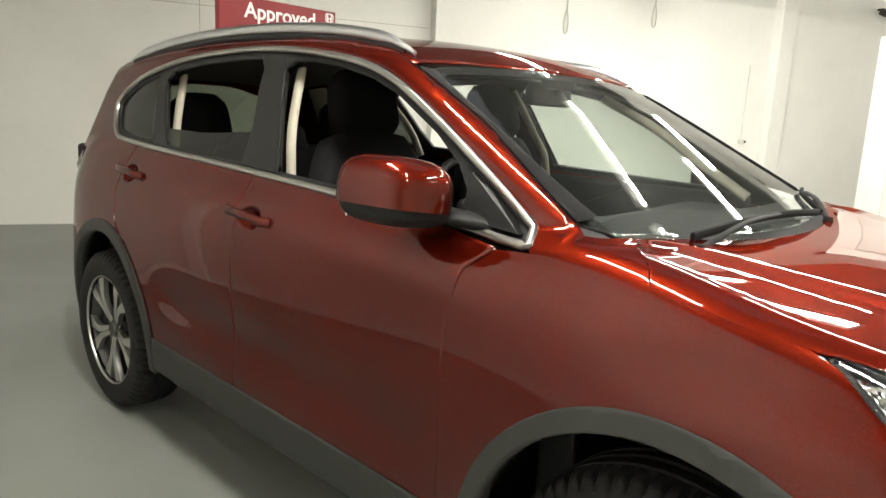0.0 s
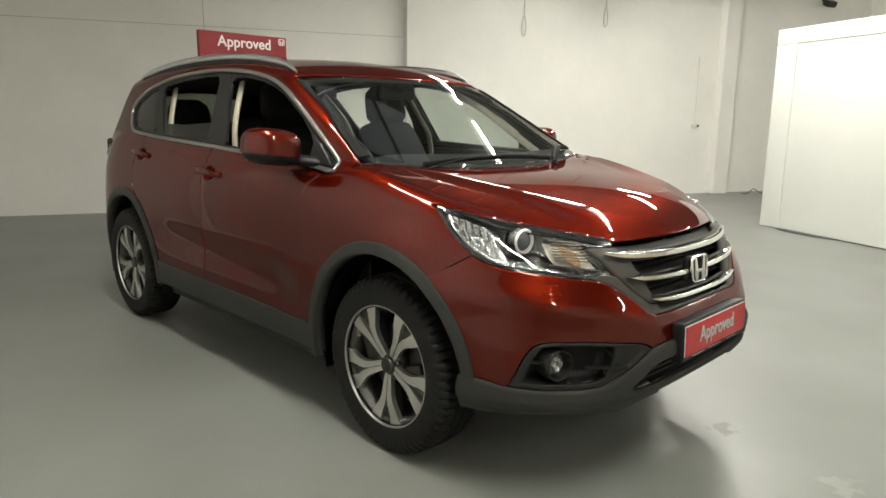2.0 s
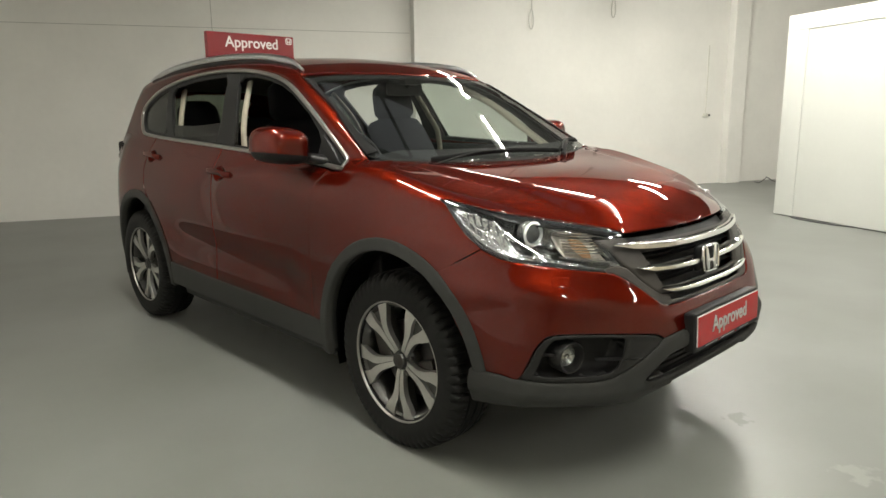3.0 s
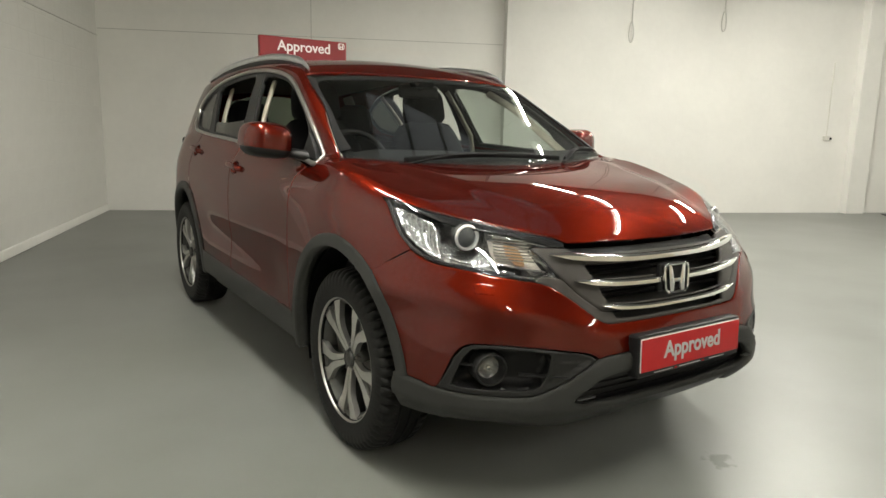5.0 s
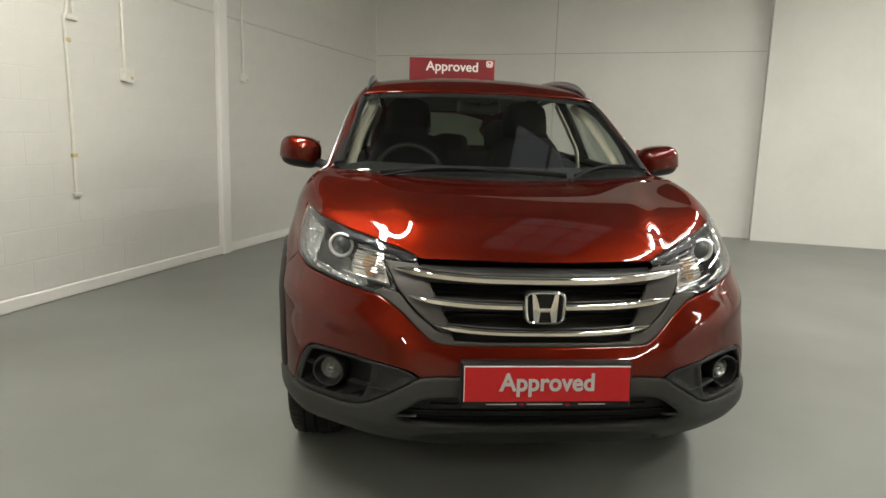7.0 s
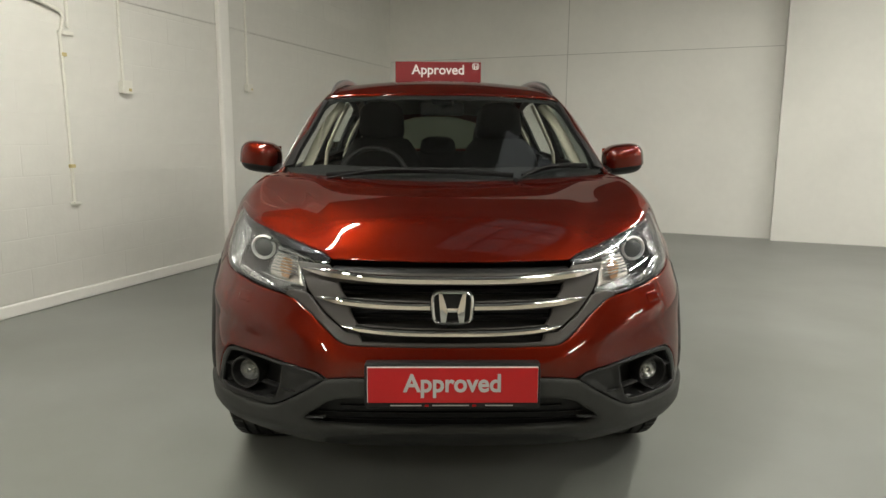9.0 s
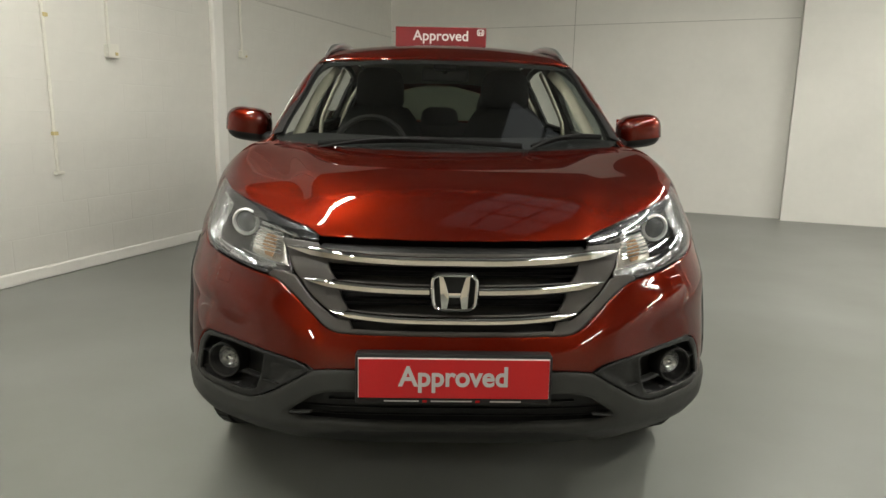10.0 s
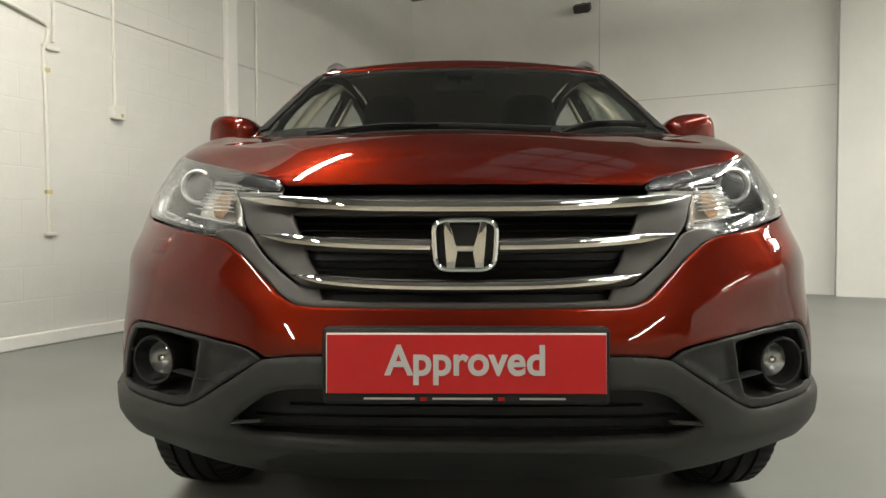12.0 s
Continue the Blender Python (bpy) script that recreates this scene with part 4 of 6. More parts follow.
both("body_side", quarter, on_side, PAINT, car, h=0.022, seamless=[(0.20, 1.07, 0.37, 1.128)])
HANDLE_F, HANDLE_R = (1.415, 1.030), (2.375, 1.085)


def cup_outline(hy, hz, k=1.0):
    return [(hy + 0.005 + k * 0.062 * math.cos(a), hz - 0.006 + k * 0.038 * math.sin(a)) for a in np.linspace(0, 2 * math.pi, 24, endpoint=False)]


doors_f = both("front_door", door_f, on_side, PAINT, car, h=0.022, thick=0.02, gap=0.001, holes=[cup_outline(*HANDLE_F)])
doors_r = both("rear_door", door_r, on_side, PAINT, car, h=0.022, thick=0.02, gap=0.001, holes=[cup_outline(*HANDLE_R)])

# window frames in black, with the openings of the three windows cut through
IN_F = [(0.60, 1.145), (1.037, 1.160), (1.40, 1.176), (1.455, 1.30), (1.535, 1.500), (1.50, 1.528), (1.40, 1.528), (1.25, 1.508), (1.098, 1.476), (0.95, 1.425), (0.76, 1.325), (0.66, 1.255), (0.615, 1.20)]
IN_R = [(1.60, 1.185), (1.804, 1.192), (2.202, 1.210), (2.28, 1.30), (2.40, 1.47), (2.367, 1.507), (2.136, 1.532), (1.846, 1.544), (1.70, 1.542), (1.655, 1.50), (1.60, 1.30)]
IN_Q = [(2.34, 1.218), (2.60, 1.232), (2.71, 1.25), (2.77, 1.295), (2.81, 1.355), (2.77, 1.392), (2.62, 1.458), (2.49, 1.488), (2.42, 1.36)]
dlo = BELT + DLO_REAR + DLO_TOP
both("window_frame", dlo, on_side, BLACK, car, "black window surround", h=0.03, off=-0.010, thick=0.02, holes=[IN_F, IN_R, IN_Q])
PILLAR_B = [(1.385, 1.168), (1.600, 1.177), (1.605, 1.30), (1.660, 1.50), (1.71, 1.549), (1.555, 1.543), (1.525, 1.49), (1.445, 1.30)]
both("pillar_trim", PILLAR_B, on_side, BLACK, car, "dark satin cover on the middle pillar", h=0.03, off=-0.004, thick=0.006)
gq = both("quarter_window", IN_Q, on_side, TINTGLASS, car, "dark tinted rear quarter glass", h=0.04, off=-0.016, thick=0.004)
HALF_R = [(1.60, 1.185), (1.804, 1.192), (2.202, 1.210), (2.262, 1.275), (1.95, 1.270), (1.602, 1.290)]
gr = [panel("rear_window", sheet(HALF_R, on_side, 0.04, off=-0.016, thick=0.004, mirror=True), TINTGLASS, doors_r[1], "tinted rear door glass wound half down")]
gr.append(panel("front_window", sheet(IN_F, on_side, 0.04, off=-0.016, thick=0.004), WINDGLASS, doors_f[0], "clear front door glass"))
for g in gq + gr:
    g.visible_shadow = False

# satin chrome line round the windows
loop2d = np.array([p for p in spline(dlo, 0.03, True)])
loop3d = on_side(loop2d)
nl = normals(loop3d)
for s in (1, -1):
    pts = [Vector((s * p[0], p[1], p[2])) for p in loop3d]
    ups = [Vector((s * q[0], q[1], q[2])) for q in nl]
    part("window_trim", sweep(pts, [(-0.010, -0.008), (0.010, -0.008), (0.010, 0.002), (0.006, 0.006), (-0.006, 0.006), (-0.010, 0.002)], closed=True, up=ups), TRIMCHROME, car, "satin chrome line round the side windows", smooth=True, edge=50)

# --- plastic arches, sills
both("arch_trim", arc(AXLE_F, HUB, 0.512, -6, 169, 34) + arc(AXLE_F, HUB, 0.463, 169, -8, 30), on_side, CLAD, car, "grey plastic wheel arch trim", h=0.03, off=0.012, thick=0.05, gap=0.006)
both("arch_trim", arc(AXLE_R, HUB, 0.512, -6, 186, 34) + arc(AXLE_R, HUB, 0.460, 186, -6, 30), on_side, CLAD, car, "grey plastic wheel arch trim", h=0.03, off=0.012, thick=0.05, gap=0.006)
both("sill_trim", [(0.468, 0.318), (2.12, 0.318), (2.112, 0.452), (1.7, 0.447), (1.1, 0.440), (0.482, 0.432), (0.476, 0.36)], on_side, CLAD, car, "grey plastic sill trim", h=0.03, off=0.012, thick=0.03, gap=0.006)
both("rear_bumper_side", arc(AXLE_R, HUB, 0.49, 0, -12, 3) + [(3.15, 0.28), (3.36, 0.30), (3.36, 0.46), (3.16, 0.455)], on_side, CLAD, car, "grey plastic lower rear bumper", h=0.03, off=0.008, thick=0.03, gap=0.006)

# --- door handles
for doors, (hy, hz) in ((doors_f, HANDLE_F), (doors_r, HANDLE_R)):
    cups = both("handle_cup", cup_outline(hy, hz, 1.06), on_side, PAINT, doors, "hollow cup behind the handle", h=0.008, off=-0.004, thick=0.003, dish=0.026, dish_width=0.030)
    for d, s in zip(doors, (1, -1)):
        q = on_side(np.array([(hy + 0.02, hz), (hy - 0.115, hz - 0.006), (hy - 0.04, hz + 0.004), (hy + 0.05, hz + 0.008), (hy + 0.125, hz + 0.008)]))
        pts = [(s * (q[1][0] + 0.000), q[1][1], q[1][2]), (s * (q[1][0] + 0.020), q[1][1] + 0.025, q[1][2] + 0.002), (s * (q[2][0] + 0.028), q[2][1], q[2][2]), (s * (q[3][0] + 0.028), q[3][1], q[3][2]), (s * (q[4][0] + 0.018), q[4][1] - 0.01, q[4][2]), (s * (q[4][0] + 0.000), q[4][1] + 0.012, q[4][2])]
        part("door_handle", sweep(spline(pts, 0.012), oval(0.008, 0.016, 12), up=(0, 0, 1)), PAINT, d, "body-coloured pull handle", smooth=True, edge=60)

# --- roof rails
for s in (1, -1):
    pts = spline([(s * 0.614, 0.965, 1.534), (s * 0.604, 1.06, 1.573), (s * 0.595, 1.20, 1.601), (s * 0.588, 1.45, 1.630), (s * 0.584, 1.8, 1.646), (s * 0.581, 2.2, 1.643), (s * 0.583, 2.55, 1.621), (s * 0.590, 2.78, 1.588), (s * 0.60, 2.90, 1.560)], 0.04)
    n = len(pts)
    sc = [min(1, 0.35 + 0.65 * min(i, n - 1 - i) / 4) for i in range(n)]
    part("roof_rail", sweep(pts, oval(0.015, 0.019, 14), scale=sc), RAILMETAL, car, "silver roof rail", smooth=True, edge=60)
    low_ = [(p[0], p[1], p[2] - 0.022) for p in pts[1:-1]]
    part("rail_base", sweep(low_, oval(0.010, 0.020, 10)), BLACK, car, "black base under the roof rail", smooth=True, edge=60)

# --- door mirrors
for s in (1, -1):
    mirror_ = empty("door_mirror")
    mirror_.parent = car
    mirror_["label"] = "door mirror with a red cover and black base"

    def shell(a, b, c, e, lo, hi, cx, cy, cz, lean=0.0):
        bm = bmesh.new()
        rings = []
        for v in np.linspace(lo, hi, 15):
            row = []
            for h in np.linspace(0, 2 * math.pi, 36, endpoint=False):
                sg = lambda w, k: math.copysign(abs(w) ** k, w)
                x = a * sg(math.cos(v), e) * sg(math.cos(h), e)
                y = b * sg(math.cos(v), e) * sg(math.sin(h), e)
                z = c * sg(math.sin(v), e)
                y = y * (0.72 if y > 0 else 1) - 0.10 * abs(z) * (1 if y < 0 else 0)
                row.append(bm.verts.new((s * (cx + x - lean * z * 0.3), cy + y + 0.18 * x, cz + z + 0.12 * x)))
            rings.append(row)
        for r, q in zip(rings, rings[1:]):
            for i in range(36):
                bm.faces.new((r[i], r[(i + 1) % 36], q[(i + 1) % 36], q[i]))
        bm.faces.new(rings[0])
        bm.faces.new(rings[-1])
        bmesh.ops.recalc_face_normals(bm, faces=bm.faces)
        return bm
    part("cover", shell(0.104, 0.128, 0.088, 0.66, -0.16, 1.5, 0.944, 0.690, 1.182, 0.3), PAINT, mirror_, "red mirror cover", smooth=True, edge=50)
    part("base", shell(0.101, 0.123, 0.070, 0.62, -1.5, -0.20, 0.943, 0.690, 1.182), BLACK, mirror_, "black lower mirror shell", smooth=True, edge=50)
    sig = [(s * (0.858 + 0.172 * t), 0.695 - 0.107 * math.sin(0.5 + 2.0 * t) ** 0.5 + 0.18 * (0.19 * t - 0.09) - 0.002, 1.172 + 0.12 * (0.19 * t - 0.09)) for t in np.linspace(0.12, 0.98, 10)]
    part("signal_lens", sweep(sig, oval(0.004, 0.007, 8)), LENSGLASS, mirror_, "clear turn signal strip", smooth=True)
    arm = spline([(s * 0.765, 0.53, 1.118), (s * 0.80, 0.57, 1.128), (s * 0.85, 0.63, 1.138), (s * 0.90, 0.69, 1.145)], 0.02)
    part("arm", sweep(arm, oval(0.045, 0.022, 14)), BLACK, mirror_, "black mirror arm", smooth=True, edge=60)
    part("mirror_glass", boxm((s * 0.935 - 0.08, 0.755, 1.13), (s * 0.935 + 0.08, 0.761, 1.245), 0.0), CHROME, mirror_, "silvered mirror glass")
    tri3 = on_side(np.array([(0.42, 1.118), (0.60, 1.13), (0.60, 1.235), (0.52, 1.19)]))
    bm = bmesh.new()
    a = [bm.verts.new((s * (q[0] + 0.004), q[1], q[2])) for q in tri3]
    b = [bm.verts.new((s * (q[0] - 0.02), q[1], q[2])) for q in tri3]
    bm.faces.new(a)
    bm.faces.new(b[::-1])
    for i in range(4):
        bm.faces.new((a[i], b[i], b[(i + 1) % 4], a[(i + 1) % 4]))
    bmesh.ops.recalc_face_normals(bm, faces=bm.faces)
    part("corner_plate", bm, BLACK, mirror_, "black plastic corner plate")

# --- front bumper (red), with the plastic below it
BUMP_TOP = sm([(0, 0.643), (10, 0.644), (15, 0.645), (18.4, 0.647), (20.1, 0.653), (21.6, 0.666), (23.3, 0.687), (25.1, 0.709), (27.0, 0.732), (29.5, 0.758), (31.1, 0.772), (33.2, 0.783), (36.4, 0.791), (41.5, 0.803), (47.0, 0.816), (52.5, 0.826), (56.0, 0.841), (58.6, 0.861)])
BUMP_SIDE = [(61.6, 0.831), (68.0, 0.776), (66.4, 0.690), (63.4, 0.598), (60.2, 0.502), (58.6, 0.450)]
FOG_TOP = sm([(54, 0.446), (50.9, 0.438), (49.3, 0.490), (47.9, 0.546), (46.3, 0.581), (44.4, 0.595), (41, 0.596), (35.7, 0.592), (30, 0.585), (25.6, 0.575), (23.5, 0.566), (21.9, 0.550)])
bump = BUMP_TOP + BUMP_SIDE + FOG_TOP + [(19.7, 0.555), (15, 0.558), (0, 0.558)]


def mirror_polar(pts):
    return pts + [(-a, z) for a, z in pts[-2:0:-1]]


bumper = panel("front_bumper", sheet(mirror_polar(bump), on_front, 0.016, DEG), PAINT, car, "red front bumper skin")
CLAD_TOP = sm([(0, 0.554), (15, 0.554), (19.7, 0.551), (21.2, 0.548), (22.4, 0.543), (24.3, 0.520), (26.6, 0.494), (29, 0.468), (31.4, 0.445), (33.8, 0.429), (37, 0.424), (42.5, 0.427), (47, 0.431), (50.6, 0.434), (54, 0.442), (56.8, 0.446), (60.4, 0.446)])
CLAD_LOW = [(60.6, 0.308), (54, 0.318), (47, 0.334), (40.7, 0.338), (37, 0.334), (31, 0.322), (25.9, 0.298), (24.3, 0.330), (20.8, 0.354), (14.6, 0.361), (7, 0.363), (0, 0.363)]
INTAKE = [(0, 0.492), (13, 0.493), (17, 0.494), (19, 0.492), (20.6, 0.487), (22.0, 0.477), (23.4, 0.459), (24.8, 0.441), (26.2, 0.421), (26.5, 0.409), (25.2, 0.396), (23.6, 0.387), (22, 0.382), (19.5, 0.378), (14.5, 0.375), (7, 0.373), (0, 0.373)]


def tucked(x, y, z):
    """The nose with its foot drawn in under the bumper."""
    return body(x, y, z) + 0.10 * np.clip((0.385 - z) / 0.15, 0, 1) ** 1.3


def on_tucked(uv):
    return on_front(uv, tucked)


panel("lower_bumper", sheet(mirror_polar(CLAD_TOP + CLAD_LOW), on_tucked, 0.014, DEG, off=0.014, thick=0.03, holes=[mirror_polar(INTAKE)], gap=0.008, inset=0.013, f=tucked), CLAD, car, "grey textured plastic lower bumper")
panel("air_intake", sheet(mirror_polar([(a * 1.22, z + (0.03 if z > 0.43 else -0.02)) for a, z in INTAKE]), on_front, 0.03, DEG, off=-0.045, thick=0.01), BLACK, car, "black lower air intake")
for z in (0.400, 0.424, 0.448):
    w = 27 if z < 0.41 else 24 if z < 0.43 else 20
    pts = on_front(np.array([(a, z) for a in np.linspace(-w, w, 25)]))
    part("intake_slat", sweep([(p[0], p[1] + 0.05, p[2]) for p in pts], oval(0.012, 0.004, 6)), BLACK, car)
for s in (1, -1):
    pts = on_front(np.array([(a, 0.424 - 0.002 * (a - 22.6)) for a in np.linspace(22.6, 26, 5)]))
    part("intake_blade", sweep([(s * p[0], p[1] - 0.004, p[2]) for p in pts], oval(0.012, 0.003, 6)), CLAD, car)
# under-lip, darker and set back
panel("under_lip", sheet(mirror_polar([(0, 0.370), (10, 0.370), (20, 0.362), (25.5, 0.335), (32, 0.333), (38, 0.345), (41, 0.345), (40, 0.325), (32, 0.285), (24, 0.255), (20, 0.250), (0, 0.250)]), on_tucked, 0.03, DEG, off=0.002, thick=0.02, f=tucked), BLACK, car, "black lower valance")

# fog lamp recesses
FOG = [(50.5, 0.440), (48.9, 0.490), (47.5, 0.546), (46.0, 0.578), (44.2, 0.591), (41, 0.592), (35.7, 0.588), (30, 0.581), (25.8, 0.571), (23.9, 0.562), (22.5, 0.546), (24.5, 0.523), (26.8, 0.497), (29.1, 0.472), (31.5, 0.448), (33.8, 0.432), (37, 0.427), (42.5, 0.430), (47, 0.434)]
FOG_IN = [(48.0, 0.455), (47.3, 0.490), (46.0, 0.546), (44.6, 0.577), (42, 0.582), (36.5, 0.580), (31.2, 0.573), (30.8, 0.563), (31.2, 0.513), (32.4, 0.466), (33.6, 0.452), (36.5, 0.445), (41.5, 0.446), (46, 0.448)]
for s in (False, True):
    k = -1 if s else 1
    panel("fog_surround", sheet(FOG, on_front, 0.010, DEG, off=0.001, thick=0.012, mirror=s, holes=[FOG_IN], dish=0.010, dish_width=0.02), FOGTRIM, car, "black fog lamp surround")
    panel("fog_recess", sheet([(39 + (a - 39) * 1.04, 0.515 + (z - 0.515) * 1.04) for a, z in FOG_IN], on_front, 0.012, DEG, off=-0.008, thick=0.004, mirror=s, dish=0.075, dish_width=0.012), BLACK, car, "deep black hollow round the fog lamp")
    lamp = empty("fog_lamp", pose(k * 0.686, -0.683, 0.510, 0, 0, -90 + k * 15))
    lamp.parent = car
    lamp["label"] = "round clear fog lamp in a deep black collar"
    part("bezel", lathe([(0.042, -0.05), (0.044, 0.000), (0.048, 0.012), (0.052, 0.013), (0.055, 0.008), (0.056, -0.05)], 40), FOGTRIM, lamp, smooth=True, edge=40)
    part("collar", lathe([(0.0425, 0.001), (0.040, -0.010), (0.037, -0.020)], 40), BLACK, lamp, smooth=True)
    part("reflector", lathe([(0.002, -0.046), (0.016, -0.042), (0.028, -0.034), (0.038, -0.020)], 32), LAMPGREY, lamp, smooth=True)
    part("bulb_cap", lathe([(0.001, -0.012), (0.007, -0.013), (0.009, -0.018), (0.009, -0.034)], 20), CHROME, lamp, smooth=True)
    cover = part("lens", lathe([(0.001, -0.006), (0.016, -0.008), (0.028, -0.012), (0.038, -0.019)], 32), LENSGLASS, lamp, smooth=True)
    cover.visible_shadow = False
    for lo, hi, z in ((26.5, 36.2, 0.498), (43.4, 47.6, 0.520)):
        pts = on_front(np.array([(a, z + (a - 36) * 0.0004) for a in np.linspace(lo, hi, 8)]))
        part("fog_fin", sweep([(k * p[0] * 0.985, p[1] + 0.014, p[2]) for p in pts], oval(0.016, 0.003, 6)), FOGTRIM, car)

# --- grille
GROOVE = sm([(34.1, 0.8885), (32.7, 0.872), (31.1, 0.850), (29.2, 0.813), (27.6, 0.789), (24.9, 0.748), (23.1, 0.726), (21.4, 0.707), (19.8, 0.691)])
WEDGE = sm([(33.6, 0.793), (33.0, 0.7985), (32.1, 0.802), (31.0, 0.8015), (29.9, 0.799), (28.5, 0.793)])
FRAME = WEDGE + [(a + 0.30, z - 0.003) for a, z in GROOVE if z < 0.790] + [(17.7, 0.683), (16.9, 0.661), (12, 0.657), (0, 0.656)] + [(a, z + 0.003) for a, z in BUMP_TOP if a < 33.5]
GRILLE = [(0, 0.866), (14, 0.867), (24.6, 0.870), (25.6, 0.873), (26.4, 0.884), (30, 0.887)] + GROOVE + [(18.0, 0.688), (12, 0.684), (0, 0.680)]
gap2 = [(0, 0.831), (14, 0.833), (23.3, 0.838), (22.4, 0.812), (21.2, 0.789), (14, 0.784), (0, 0.780)]
gap3 = [(0, 0.755), (14, 0.757), (20.2, 0.761), (19.4, 0.735), (18.2, 0.711), (12, 0.703), (0, 0.699)]
holes = [mirror_polar(g) for g in (gap2, gap3)]
i_low = FRAME.index((0, 0.656))
inner, outer = FRAME[:i_low], FRAME[i_low + 1:]
outer = [q for q in outer if q[0] > 0.01]
ring_frame = inner + [(-a, z) for a, z in inner[::-1]] + [(-a, z) for a, z in outer[::-1]] + [(0, 0.6455)] + outer
panel("grille_frame", sheet(ring_frame, on_front, 0.012, DEG, off=-0.003, thick=0.014, gap=0.003), SATIN, car, "dark grey plastic surround of the grille")
panel("grille_shadow_gap", sheet(mirror_polar([(0, 0.897), (22, 0.897), (26.2, 0.897), (26.6, 0.884), (25, 0.862), (0, 0.858)]), on_front, 0.02, DEG, off=-0.032, thick=0.008), BLACK, car, "black gap under the bonnet's edge")
grille = panel("grille", sheet(mirror_polar(GRILLE), on_front, 0.014, DEG, off=-0.004, thick=0.022, holes=holes, gap=0.004), SATIN, car, "dark satin grille with three chrome bars")
panel("radiator_screen", sheet(mirror_polar([(0, 0.889), (28, 0.889), (28, 0.80), (18, 0.645), (0, 0.645)]), on_front, 0.04, DEG, off=-0.075, thick=0.01), BLACK, car, "black mesh behind the grille")
for z in (0.795, 0.810, 0.716, 0.732, 0.668):
    w = 22 if z > 0.78 else 19 if z > 0.7 else 17
    pts = on_front(np.array([(a, z) for a in np.linspace(-w, w, 24)]))
    part("grille_slat", sweep([(p[0], p[1] + 0.045, p[2]) for p in pts], oval(0.014, 0.0025, 6)), BLACK, grille)


def chrome_bar(z_mid, z_tip, deg, h, skip=0.0):
    runs = [(-deg, deg)] if not skip else [(-deg, -skip), (skip, deg)]
    for lo, hi in runs:
        aa = np.linspace(lo, hi, 40)
        q = np.array([(a, z_mid + (z_tip - z_mid) * (abs(a) / deg) ** 3.0) for a in aa])
        p = on_front(q)
        nn = normals(p)
        p = p + nn * 0.012
        sc = [max(0.10, min(1, (deg - abs(a)) / (deg * 0.16)) ** 0.8) for a in aa]
        sec = [(0.002, -h), (0.007, -h * 0.96), (0.010, -h * 0.80), (0.0095, -h * 0.3), (0.008, h * 0.3), (0.006, h * 0.75), (0.003, h * 0.95), (-0.002, h), (-0.012, h), (-0.012, -h)]
        bm = bmesh.new()
        rings = []
        for pp, n_, k_ in zip(p, nn, sc):
            n2 = Vector((n_[0], n_[1], 0)).normalized()
            rings.append([bm.verts.new(Vector(pp) + n2 * a * (0.5 + 0.5 * k_) + Vector((0, 0, 1)) * b * k_) for a, b in sec])
        for r, t in zip(rings, rings[1:]):
            for j in range(len(sec)):
                bm.faces.new((r[j], r[(j + 1) % len(sec)], t[(j + 1) % len(sec)], t[j]))
        bm.faces.new(rings[0])
        bm.faces.new(rings[-1])
        bmesh.ops.recalc_face_normals(bm, faces=bm.faces)
        part("chrome_bar", bm, CHROME, grille, "polished chrome bar", smooth=True, edge=50)


chrome_bar(0.8405, 0.862, 31.0, 0.0118)
chrome_bar(0.7630, 0.785, 26.3, 0.0102, skip=4.4)
chrome_bar(0.6828, 0.704, 20.8, 0.0084)
bd = bmesh.new()
emblem(bd, 0.140, 0.110, 0.016, 0.012)
badge = part("emblem", bd, CHROME, car, "chrome maker's emblem on the grille", smooth=True, edge=35)
badge.matrix_basis = pose(0, -0.824, 0.767, -6)
part("emblem_back", boxm((-0.062, -0.820, 0.718), (0.062, -0.79, 0.818), 0.012), BLACK, car)

